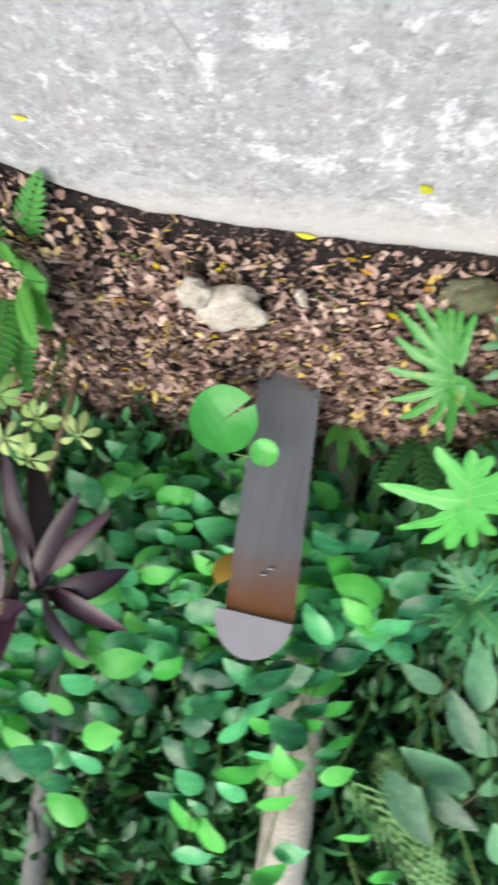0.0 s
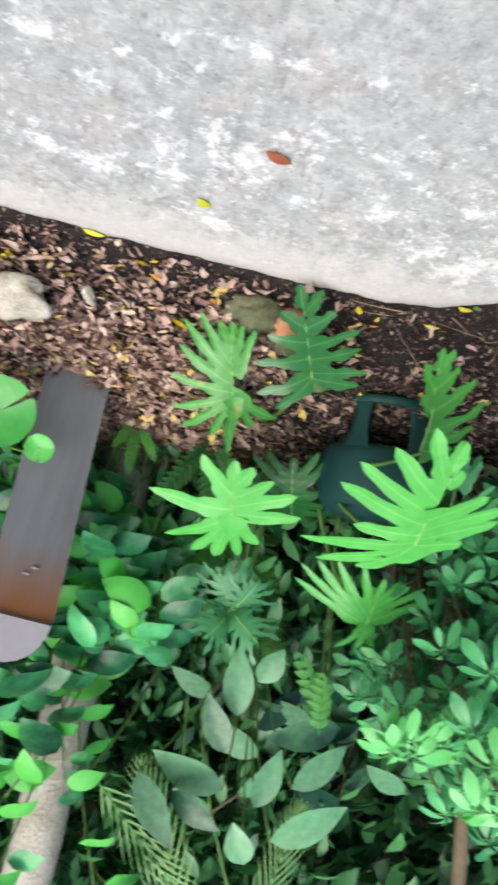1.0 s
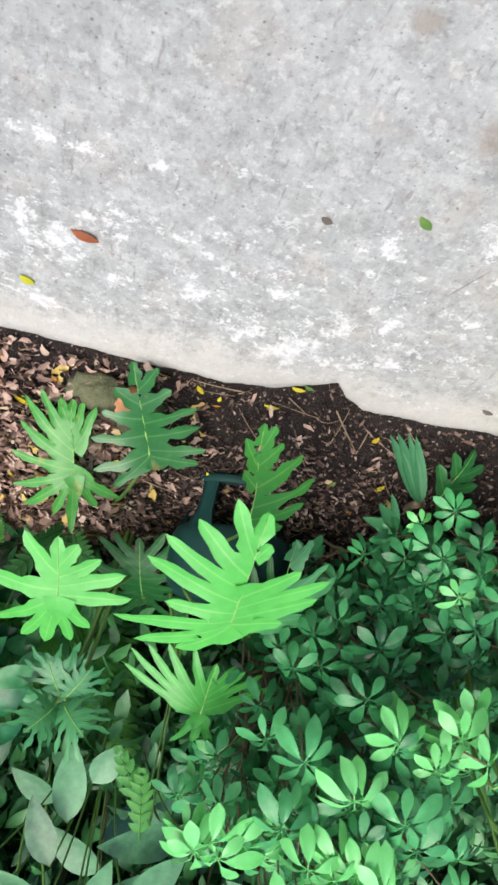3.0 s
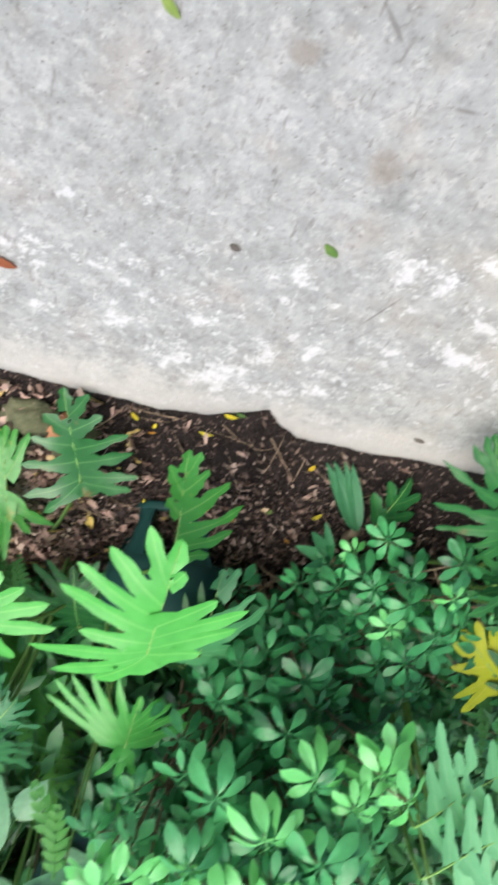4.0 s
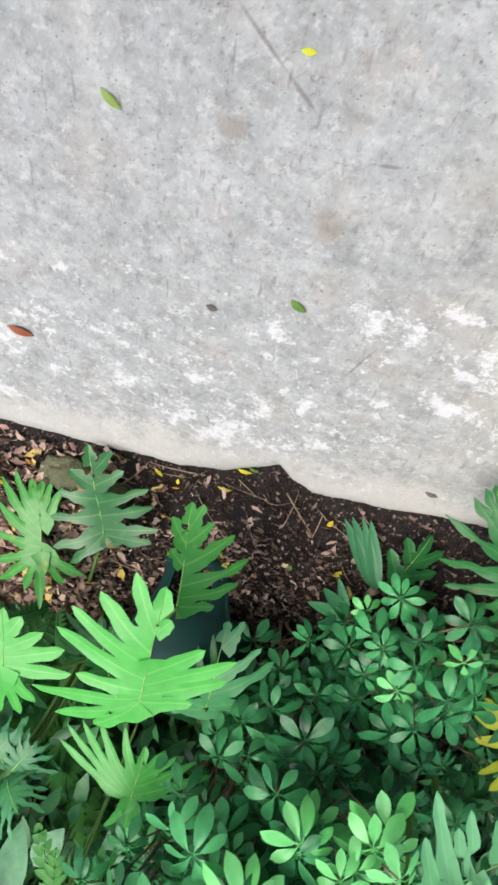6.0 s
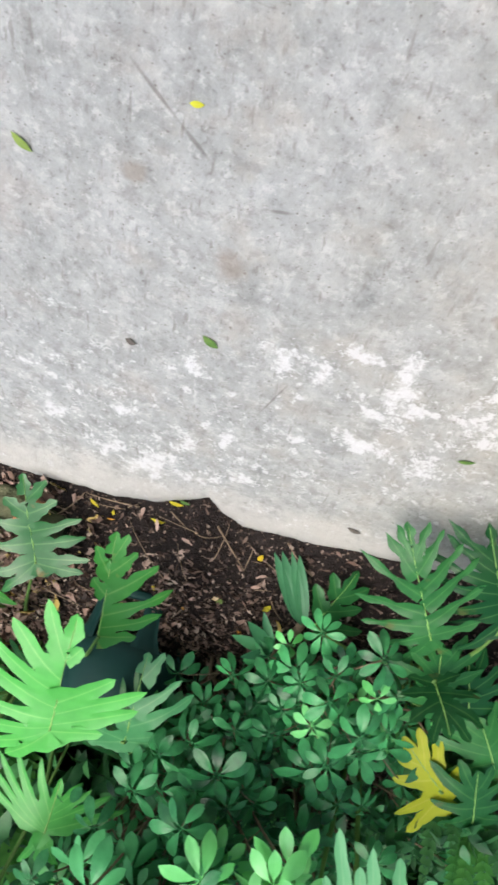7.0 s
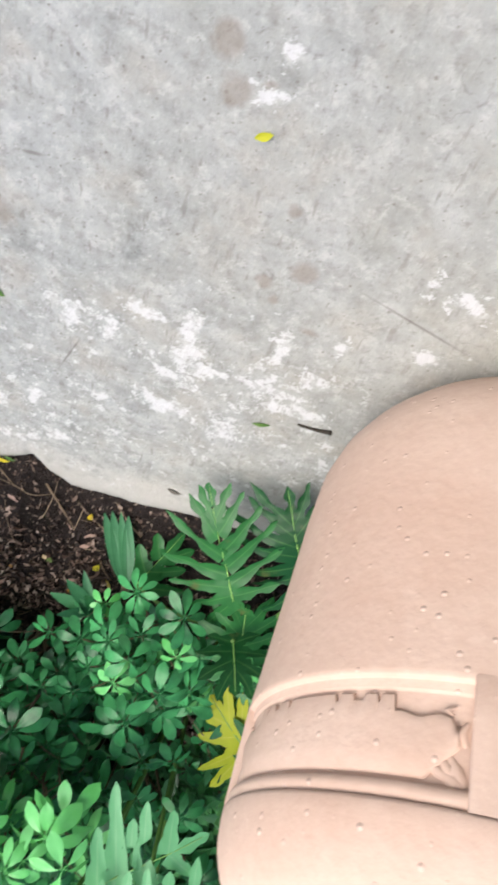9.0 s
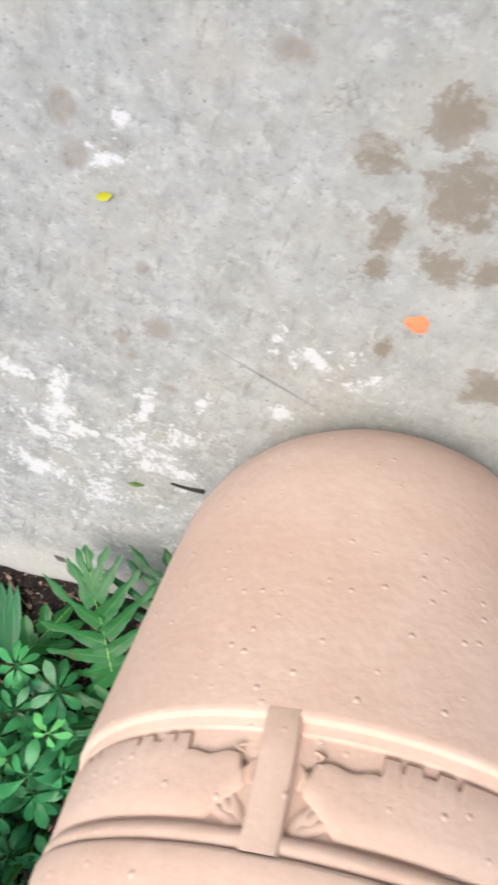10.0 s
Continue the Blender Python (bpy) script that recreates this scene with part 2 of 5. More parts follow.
PHIL_BLUE = leaf_material("oak_leaf_fern_blade", (0.12, 0.38, 0.17), (0.21, 0.53, 0.26), 0.42, 0.36, ribs=9.0, veined=(0.28, 0.55, 0.32), through=0.25)
YELLOW = leaf_material("ageing_yellow_leaf", (0.42, 0.48, 0.02), (0.60, 0.62, 0.04), 0.5, 0.3, blotch=(0.22, 0.36, 0.04), veined=(0.66, 0.62, 0.15))
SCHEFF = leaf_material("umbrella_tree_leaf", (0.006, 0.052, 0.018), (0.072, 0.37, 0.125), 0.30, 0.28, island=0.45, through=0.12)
# Brighter copy for the tall crown's outer whorls: daylight put into the leaf colour.
SCHEFF_LIT = leaf_material("umbrella_tree_lit_leaf", (0.020, 0.14, 0.048), (0.12, 0.50, 0.185), 0.30, 0.32, island=0.45, through=0.15)
SCHEFF_NEW = leaf_material("umbrella_tree_young_leaf", (0.10, 0.46, 0.11), (0.24, 0.70, 0.27), 0.30, 0.45, island=0.5, through=0.25)
VINE = leaf_material("vine_leaf", (0.010, 0.09, 0.036), (0.11, 0.53, 0.19), 0.30, 0.36, through=0.18)
VINE_NEW = leaf_material("vine_young_leaf", (0.06, 0.42, 0.06), (0.15, 0.60, 0.12), 0.4, 0.35)
BROAD = leaf_material("broad_leaf", (0.008, 0.05, 0.026), (0.16, 0.41, 0.20), 0.36, 0.4, through=0.2)
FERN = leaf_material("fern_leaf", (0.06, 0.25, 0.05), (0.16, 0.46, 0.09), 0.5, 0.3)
# Darker copy of the fern green: shade under the shrubs, put into the colour.
FERN_SHADED = leaf_material("shaded_fern_leaf", (0.03, 0.13, 0.04), (0.09, 0.27, 0.08), 0.5, 0.3)
WITHERED = leaf_material("withered_leaf", (0.22, 0.12, 0.02), (0.34, 0.21, 0.03), 0.6, 0.3)
STRAP = leaf_material("strap_fern_blade", (0.03, 0.15, 0.07), (0.08, 0.28, 0.13), 0.4, 0.4)
STRAP_DARK = leaf_material("dark_strap_fern_blade", (0.025, 0.13, 0.06), (0.07, 0.26, 0.11), 0.4, 0.4)
PALM = leaf_material("palm_leaflet", (0.12, 0.32, 0.08), (0.30, 0.52, 0.20), 0.4, 0.4)
PURPLE = leaf_material("purple_strap_leaf", (0.008, 0.004, 0.007), (0.050, 0.016, 0.028), 0.32, 0.4, through=0.12)
CREAM = leaf_material("variegated_leaf", (0.20, 0.38, 0.10), (0.50, 0.60, 0.25), 0.45, 0.4)
HEDGE = leaf_material("background_leaf", (0.015, 0.075, 0.028), (0.075, 0.27, 0.085), 0.4, 0.4, island=1.0, through=0.15)
STEM = plain_material("green_stem", (0.06, 0.15, 0.03), (0.13, 0.24, 0.06), 20, 0.5)
RIB = plain_material("pale_leaf_rib", (0.16, 0.36, 0.08), (0.26, 0.46, 0.13), 20, 0.5)
WOODY = plain_material("woody_stem", (0.10, 0.075, 0.045), (0.22, 0.17, 0.11), 18, 0.8)
BARK = plain_material("pale_bark", (0.20, 0.18, 0.14), (0.66, 0.62, 0.54), 9, 0.85, 0.8, distance=0.01)
BARK_GREY = plain_material("grey_bark", (0.10, 0.11, 0.10), (0.22, 0.22, 0.20), 9, 0.85, 0.6, distance=0.01)
SOIL = plain_material("dark_soil", (0.012, 0.010, 0.010), (0.060, 0.048, 0.044), 22, 0.95, 1.0, 0.15, 0.03)
ROCK = plain_material("pale_rock", (0.14, 0.11, 0.065), (0.66, 0.64, 0.56), 13, 0.85, 0.9, distance=0.01)
MOSSY = plain_material("mossy_stone", (0.03, 0.045, 0.018), (0.17, 0.17, 0.10), 16, 0.95, 0.8, distance=0.01)
SHARD = plain_material("terracotta_shard", (0.40, 0.17, 0.08), (0.55, 0.28, 0.15), 14, 0.85)
GREEN_PLASTIC = plain_material("dark_green_plastic", (0.005, 0.032, 0.029), (0.009, 0.043, 0.038), 5, 0.55, 0.1, 0.2)
TWIG = plain_material("dry_twig", (0.16, 0.11, 0.07), (0.38, 0.29, 0.20), 30, 0.9)
DARK_TWIG = plain_material("dark_twig", (0.02, 0.016, 0.014), (0.06, 0.05, 0.04), 30, 0.9)
FALLEN_YELLOW = leaf_material("fallen_yellow_leaf", (0.56, 0.42, 0.02), (0.66, 0.64, 0.06), 0.5, 0.3, through=0.15)
FALLEN_OCHRE = leaf_material("fallen_ochre_leaf", (0.42, 0.20, 0.03), (0.60, 0.32, 0.06), 0.5, 0.3, through=0.15)
FALLEN_LIME = leaf_material("fallen_lime_leaf", (0.46, 0.46, 0.03), (0.62, 0.64, 0.06), 0.5, 0.3, through=0.15)
FALLEN_GREEN = leaf_material("fallen_green_leaf", (0.10, 0.20, 0.05), (0.24, 0.33, 0.08), 0.5, 0.3, through=0.15)
FALLEN_RED = leaf_material("fallen_russet_leaf", (0.16, 0.05, 0.025), (0.30, 0.10, 0.05), 0.5, 0.3, through=0.1)
FALLEN_GREY = leaf_material("fallen_grey_leaf", (0.10, 0.09, 0.08), (0.16, 0.14, 0.12), 0.7, 0.2, through=0.05)
ORANGE = plain_material("orange_petal", (0.78, 0.20, 0.09), (0.84, 0.26, 0.12), 20, 0.6)
RED = plain_material("red_petal", (0.55, 0.02, 0.01), (0.75, 0.05, 0.02), 20, 0.45)
PLATE = plain_material("grey_painted_metal", (0.15, 0.147, 0.162), (0.19, 0.187, 0.204), 6, 0.5, 0.1)


def maths_vec(nodes, links, vector, offset):
    n = nodes.new("ShaderNodeVectorMath")
    n.operation = "ADD"
    links.new(vector, n.inputs[0])
    n.inputs[1].default_value = offset
    return n.outputs["Vector"]


def litter_material(name, *tones):
    """Dry leaves and bark bits, each of one of six tones from dark to light."""
    m, nodes, links, b = material(name)
    rnd = nodes.new("ShaderNodeNewGeometry").outputs["Random Per Island"]
    n = noise_node(nodes, links, 60.0, 4.0, 0.6, coords(nodes))
    fac = maths(nodes, links, "ADD", rnd, maths(nodes, links, "MULTIPLY", maths(nodes, links, "SUBTRACT", n, 0.5), 0.25))
    col = ramp(nodes, links, fac, tuple(zip((0.0, 0.22, 0.48, 0.72, 0.90, 0.98), tones)))
    links.new(col, b.inputs["Base Color"])
    b.inputs["Roughness"].default_value = 0.75
    b.inputs["Specular IOR Level"].default_value = 0.25
    bump(nodes, links, b, n, 0.4, 0.003)
    return m


LITTER = litter_material("dry_leaf_litter", (0.10, 0.063, 0.05), (0.20, 0.13, 0.10), (0.33, 0.22, 0.18), (0.43, 0.31, 0.255), (0.52, 0.41, 0.33), (0.56, 0.42, 0.12))
MULCH = litter_material("dark_bark_mulch", (0.018, 0.013, 0.012), (0.04, 0.028, 0.024), (0.08, 0.053, 0.042), (0.14, 0.095, 0.075), (0.25, 0.185, 0.15), (0.36, 0.29, 0.24))


LIME_BY_PLANTER = ((-1.426, 0.961, 0.05, 0.04), (-1.521, 0.957, 0.04, 0.03), (-1.593, 0.866, 0.04, 0.016), (-1.728, 0.927, 0.036, 0.095), (-1.696, 1.057, 0.05, 0.03), (-1.776, 0.988, 0.03, 0.022),
                   (-1.858, 0.976, 0.05, 0.03), (-1.952, 1.004, 0.075, 0.05), (-2.042, 1.013, 0.05, 0.03), (-2.055, 0.902, 0.035, 0.022), (-1.698, 1.194, 0.055, 0.035), (-1.888, 1.173, 0.04, 0.03),
                   (-1.783, 0.196, 0.018, 0.018), (-1.77, 0.27, 0.03, 0.016), (-1.947, 0.829, 0.018, 0.04), (-2.071, 0.761, 0.016, 0.03), (-2.255, 0.522, 0.055, 0.025), (-2.40, 0.547, 0.04, 0.022),
                   (-2.254, 0.695, 0.025, 0.014), (-1.891, 1.222, 0.04, 0.03))
LIME_MID = ((-1.322, 1.33, 0.028, 0.066), (-1.164, 1.10, 0.04, 0.028), (-0.976, 1.364, 0.038, 0.038), (-0.959, 1.567, 0.075, 0.045), (-1.107, 1.605, 0.08, 0.07), (-0.756, 1.50, 0.03, 0.05),
            (-0.512, 1.535, 0.028, 0.03), (-0.824, 1.40, 0.02, 0.035), (-0.778, 1.23, 0.02, 0.02), (-1.192, 1.435, 0.032, 0.036), (-0.659, 1.288, 0.045, 0.016), (-0.577, 1.291, 0.04, 0.012),
            (-0.507, 1.265, 0.024, 0.025), (-0.429, 1.318, 0.045, 0.016), (-1.25, 1.60, 0.06, 0.03), (-1.40, 1.52, 0.05, 0.025))
LIME_FAR = ((-0.34, 1.456, 0.05, 0.07), (-0.238, 1.406, 0.025, 0.02), (-0.155, 1.569, 0.035, 0.05), (-0.116, 1.51, 0.03, 0.045), (-0.216, 1.113, 0.05, 0.011), (-0.321, 1.111, 0.03, 0.016), (-0.394, 1.106, 0.03, 0.011),
            (0.163, 1.236, 0.07, 0.02), (0.368, 1.326, 0.018, 0.07), (-0.294, 1.744, 0.07, 0.03), (0.21, 1.608, 0.05, 0.03), (0.062, 1.623, 0.065, 0.03), (-0.002, 1.225, 0.022, 0.014), (-0.11, 1.364, 0.024, 0.018))
DAMP = ((-2.32, -0.009, 0.044, 0.046), (-2.224, 0.087, 0.044, 0.032), (-2.388, 0.089, 0.066, 0.07), (-2.293, 0.204, 0.032, 0.05), (-2.301, 0.275, 0.027, 0.022), (-2.411, 0.228, 0.044, 0.034), (-2.497, 0.21, 0.026, 0.032),
        (-2.389, 0.427, 0.018, 0.024), (-2.617, 0.436, 0.042, 0.042), (-2.597, 0.469, 0.022, 0.022), (-2.433, 0.129, 0.022, 0.02), (-2.46, 0.03, 0.05, 0.05))
FAINT_DAMP = ((-1.676, 0.204, 0.032, 0.034), (-1.705, 0.286, 0.032, 0.032), (-1.762, 0.254, 0.018, 0.012), (-1.932, 0.599, 0.032, 0.032), (-1.856, 0.654, 0.022, 0.02), (-1.889, 0.693, 0.016, 0.016), (-1.87, 0.464, 0.018, 0.02),
              (-2.04, -0.013, 0.045, 0.024), (-1.99, 0.745, 0.03, 0.014), (-1.238, 0.731, 0.045, 0.05), (-0.999, 0.563, 0.035, 0.03))
CRACKS = ((-1.13, 0.46, 0.007, 0.055, 50), (-1.04, 0.38, 0.006, 0.085, 48), (-1.33, 0.553, 0.03, 0.006, 10), (-1.42, 1.12, 0.004, 0.10, -21), (-2.2, 0.62, 0.17, 0.004, -12), (0.42, 1.27, 0.004, 0.14, 30))


def concrete_material():
    """Worn grey concrete: mottled tone, dark pits and scratches, crisp white lime bloom near the bed, brown damp spots and hairline cracks."""
    m, nodes, links, b = material("worn_concrete")
    pos = coords(nodes)

    def layer(col, fac, lo, hi, strength, colour):
        return mix(nodes, links, ramp(nodes, links, fac, ((lo, 0.0), (hi, strength)) if strength > 0 else ((lo, -strength), (hi, 0.0))), col, colour)

    def shifted(x, y):
        return maths_vec(nodes, links, pos, (x, y, 0.0))

    cloud = noise_node(nodes, links, 2.4, 5.0, 0.6, pos)
    mid = noise_node(nodes, links, 12.0, 7.0, 0.70, pos)
    fine = noise_node(nodes, links, 48.0, 6.0, 0.75, pos)
    tone = maths(nodes, links, "ADD", maths(nodes, links, "MULTIPLY", cloud, 0.24), maths(nodes, links, "MULTIPLY", mid, 0.76))
    col = ramp(nodes, links, tone, ((0.33, (0.19, 0.20, 0.195)), (0.44, (0.277, 0.291, 0.285)), (0.55, (0.337, 0.352, 0.347)), (0.68, (0.435, 0.448, 0.442))))
    warm = noise_node(nodes, links, 5.5, 5.0, 0.65, shifted(4.4, 1.9))
    col = layer(col, warm, 0.53, 0.66, 0.32, (0.37, 0.33, 0.30))
    cool = noise_node(nodes, links, 4.0, 4.0, 0.6, shifted(1.1, 8.9))
    col = layer(col, cool, 0.52, 0.68, 0.22, (0.32, 0.345, 0.36))
    blot = noise_node(nodes, links, 19.0, 6.0, 0.72, shifted(0.6, 5.2))
    col = layer(col, blot, 0.36, 0.47, -0.55, (0.20, 0.20, 0.195))
    pale = noise_node(nodes, links, 23.0, 6.0, 0.72, shifted(3.1, 7.7))
    col = layer(col, pale, 0.55, 0.63, 0.55, (0.48, 0.48, 0.475))
    col = layer(col, fine, 0.33, 0.43, -0.65, (0.16, 0.155, 0.148))
    col = layer(col, fine, 0.58, 0.68, 0.45, (0.50, 0.50, 0.49))
    # pits: small dark dots of uneven size, some cells left empty
    for scale, size, share in ((34.0, 0.13, 0.55), (75.0, 0.17, 0.45)):
        vor = nodes.new("ShaderNodeTexVoronoi")
        vor.inputs["Scale"].default_value = scale
        links.new(pos, vor.inputs["Vector"])
        tell = nodes.new("ShaderNodeSeparateXYZ")
        links.new(vor.outputs["Color"], tell.inputs[0])
        dot = ramp(nodes, links, maths(nodes, links, "DIVIDE", vor.outputs["Distance"], maths(nodes, links, "ADD", tell.outputs["Y"], 0.25)), ((size * 0.6, 0.75), (size, 0.0)))
        dot = maths(nodes, links, "MULTIPLY", dot, maths(nodes, links, "GREATER_THAN", tell.outputs["X"], share))
        col = mix(nodes, links, dot, col, (0.115, 0.105, 0.095))
    # short scuffs, drawn out two ways
    for turn, place in ((35, (2.0, 1.0)), (-50, (7.0, 3.0))):
        mp = nodes.new("ShaderNodeMapping")
        mp.inputs["Rotation"].default_value, mp.inputs["Scale"].default_value = (0, 0, radians(turn)), (1.0, 0.22, 1.0)
        links.new(shifted(*place), mp.inputs["Vector"])
        col = layer(col, noise_node(nodes, links, 46.0, 3.0, 0.6, mp.outputs["Vector"]), 0.30, 0.36, -0.6, (0.17, 0.165, 0.155))
    sep = nodes.new("ShaderNodeSeparateXYZ")
    links.new(pos, sep.inputs[0])
    away = maths(nodes, links, "ADD", sep.outputs["Y"], maths(nodes, links, "MULTIPLY", sep.outputs["X"], -0.11))
    band = ramp(nodes, links, maths(nodes, links, "MULTIPLY", away, 0.5), ((0.40, 0.0), (0.58, 0.8), (0.74, 1.0), (0.93, 0.7)))
    olive = maths(nodes, links, "ADD", maths(nodes, links, "MULTIPLY", sep.outputs["X"], -0.35), maths(nodes, links, "MULTIPLY", maths(nodes, links, "SUBTRACT", warm, 0.5), 0.9))
    col = layer(col, olive, 0.42, 0.92, 0.45, (0.36, 0.352, 0.295))
    # a cream wash along the edge of the bed
    edge = maths(nodes, links, "ADD", maths(nodes, links, "MULTIPLY", away, 0.5), maths(nodes, links, "MULTIPLY", mid, 0.14))
    col = layer(col, edge, 0.93, 1.05, 0.6, (0.50, 0.485, 0.45))
    lime_c, dark = (0.56, 0.572, 0.575), (0.12, 0.11, 0.10)
    n1 = noise_node(nodes, links, 12.0, 8.0, 0.72, shifted(6.3, 2.2))
    n2 = noise_node(nodes, links, 30.0, 6.0, 0.70, pos)
    lime = maths(nodes, links, "ADD", maths(nodes, links, "MULTIPLY", n1, 0.6), maths(nodes, links, "MULTIPLY", n2, 0.4))
    lime = maths(nodes, links, "ADD", lime, maths(nodes, links, "MULTIPLY", band, 0.10))
    col = layer(col, lime, 0.646, 0.676, 0.75, lime_c)

    def threads(scale, offset, width, patch):
        """Thin broken curling lines, kept to patches."""
        at = shifted(*offset)
        ridge = maths(nodes, links, "ABSOLUTE", maths(nodes, links, "SUBTRACT", noise_node(nodes, links, scale, 3.0, 0.6, at), 0.5))
        line = ramp(nodes, links, ridge, ((0.0, 1.0), (width, 0.0)))
        where = ramp(nodes, links, noise_node(nodes, links, scale * 0.7, 4.0, 0.65, maths_vec(nodes, links, at, (5.0, 2.0, 0.0))), ((patch, 0.0), (patch + 0.07, 1.0)))
        return maths(nodes, links, "MULTIPLY", line, where)

    curls = maths(nodes, links, "MULTIPLY", threads(12.0, (2.7, 4.1), 0.024, 0.55), maths(nodes, links, "MULTIPLY", band, 0.8))
    col = mix(nodes, links, curls, col, lime_c)
    col = mix(nodes, links, maths(nodes, links, "MULTIPLY", threads(9.0, (8.3, 0.6), 0.010, 0.57), 0.5), col, dark)
    ragged = noise_node(nodes, links, 30.0, 7.0, 0.76, pos)
    coarse = noise_node(nodes, links, 13.0, 5.0, 0.65, shifted(2.2, 9.1))
    tear = maths(nodes, links, "ADD", maths(nodes, links, "MULTIPLY", ragged, 0.65), maths(nodes, links, "MULTIPLY", coarse, 0.35))

    def spot(col, x, y, rx, ry, turn, colour, strength, soft, rag, shape):
        mp = nodes.new("ShaderNodeMapping")
        mp.vector_type = "TEXTURE"
        mp.inputs["Location"].default_value, mp.inputs["Rotation"].default_value = (x, y, 0), (0, 0, radians(turn))
        mp.inputs["Scale"].default_value = (rx, ry, 1)
        links.new(pos, mp.inputs["Vector"])
        ln = nodes.new("ShaderNodeVectorMath")
        ln.operation = "LENGTH"
        links.new(mp.outputs["Vector"], ln.inputs[0])
        d = maths(nodes, links, "ADD", ln.outputs["Value"], maths(nodes, links, "MULTIPLY", maths(nodes, links, "SUBTRACT", shape, 0.5), rag))
        f = ramp(nodes, links, maths(nodes, links, "MULTIPLY", d, 0.5), (((1 - soft) * 0.5, strength), (0.5, 0.0)))
        return mix(nodes, links, f, col, colour)

    def stained(col, field, colour, strength, soft, rag, shape, shrink=0.0):
        """A stain where the slab's own field is below 1, its outline torn by shape."""
        at = nodes.new("ShaderNodeAttribute")
        at.attribute_name = field
        d = maths(nodes, links, "ADD", maths(nodes, links, "ADD", at.outputs["Fac"], shrink), maths(nodes, links, "MULTIPLY", maths(nodes, links, "SUBTRACT", shape, 0.5), rag))
        return mix(nodes, links, ramp(nodes, links, maths(nodes, links, "MULTIPLY", d, 0.5), (((1 - soft) * 0.5, strength), (0.5, 0.0))), col, colour)

    col = stained(col, "damp", (0.20, 0.168, 0.125), 0.5, 0.5, 3.5, n1)
    col = stained(col, "damp", (0.175, 0.145, 0.105), 0.6, 0.25, 6.0, tear, 0.1)
    col = stained(col, "faint_damp", (0.22, 0.19, 0.16), 0.6, 0.5, 1.8, n1)
    col = stained(col, "lime", lime_c, 0.35, 0.9, 6.0, coarse)
    col = stained(col, "lime", lime_c, 0.8, 0.35, 17.0, tear, 0.35)
    for x, y, rx, ry, a in CRACKS:
        col = spot(col, x, y, rx, ry, a, dark, 0.6, 0.6, 0.8, ragged)
    links.new(col, b.inputs["Base Color"])
    b.inputs["Roughness"].default_value = 0.85
    b.inputs["Specular IOR Level"].default_value = 0.3
    bump(nodes, links, b, maths(nodes, links, "ADD", mid, maths(nodes, links, "MULTIPLY", fine, 0.8)), 0.55, 0.007)
    return m


def terracotta_material():
    m, nodes, links, b = material("terracotta")
    pos = coords(nodes)
    n1, n2, n3 = noise_node(nodes, links, 3.0, 5, 0.6, pos), noise_node(nodes, links, 45, 4, 0.6, pos), noise_node(nodes, links, 14, 3, 0.5, pos)
    fac = maths(nodes, links, "ADD", maths(nodes, links, "MULTIPLY", n1, 0.7), maths(nodes, links, "MULTIPLY", n2, 0.3))
    col = ramp(nodes, links, fac, ((0.30, (0.54, 0.372, 0.292)), (0.52, (0.605, 0.445, 0.36)), (0.72, (0.67, 0.52, 0.435))))
    col = mix(nodes, links, ramp(nodes, links, n2, ((0.22, 0.6), (0.27, 0.0))), col, (0.32, 0.19, 0.14))
    col = mix(nodes, links, ramp(nodes, links, n3, ((0.70, 0.0), (0.78, 0.5))), col, (0.76, 0.62, 0.53))
    links.new(col, b.inputs["Base Color"])
    b.inputs["Roughness"].default_value = 0.8
    b.inputs["Specular IOR Level"].default_value = 0.25
    vor = nodes.new("ShaderNodeTexVoronoi")
    vor.inputs["Scale"].default_value = 34.0
    links.new(pos, vor.inputs["Vector"])
    pimples = ramp(nodes, links, vor.outputs["Distance"], ((0.0, 1.0), (0.19, 0.0)))
    tell = nodes.new("ShaderNodeSeparateXYZ")
    links.new(vor.outputs["Color"], tell.inputs[0])
    pimples = maths(nodes, links, "MULTIPLY", pimples, maths(nodes, links, "GREATER_THAN", tell.outputs["X"], 0.45))
    col = mix(nodes, links, maths(nodes, links, "MULTIPLY", pimples, 0.65), col, (0.78, 0.62, 0.55))
    links.new(col, b.inputs["Base Color"])
    bump(nodes, links, b, maths(nodes, links, "ADD", maths(nodes, links, "MULTIPLY", n2, 0.6), maths(nodes, links, "MULTIPLY", pimples, 1.3)), 0.5, 0.005)
    return m


def post_material():
    """Grey painted metal, streaked down its length, rusted brown under the head."""
    m, nodes, links, b = material("weathered_metal_post")
    pos = coords(nodes)
    mp = nodes.new("ShaderNodeMapping")
    mp.inputs["Scale"].default_value = (11, 11, 1.4)
    links.new(pos, mp.inputs["Vector"])
    streak = noise_node(nodes, links, 1.0, 4, 0.6, mp.outputs["Vector"])
    col = ramp(nodes, links, streak, ((0.2, (0.10, 0.105, 0.113)), (0.8, (0.205, 0.215, 0.23))))
    sep = nodes.new("ShaderNodeSeparateXYZ")
    links.new(pos, sep.inputs[0])
    h = maths(nodes, links, "ADD", sep.outputs["Z"], maths(nodes, links, "MULTIPLY", maths(nodes, links, "SUBTRACT", noise_node(nodes, links, 9, 4, 0.6, pos), 0.5), 0.12))
    rust = ramp(nodes, links, h, ((0.68, 0.0), (0.92, 0.95)))
    col = mix(nodes, links, rust, col, (0.19, 0.075, 0.022))
    links.new(col, b.inputs["Base Color"])
    b.inputs["Metallic"].default_value = 0.35
    b.inputs["Roughness"].default_value = 0.34
    bump(nodes, links, b, streak, 0.15, 0.003)
    return m


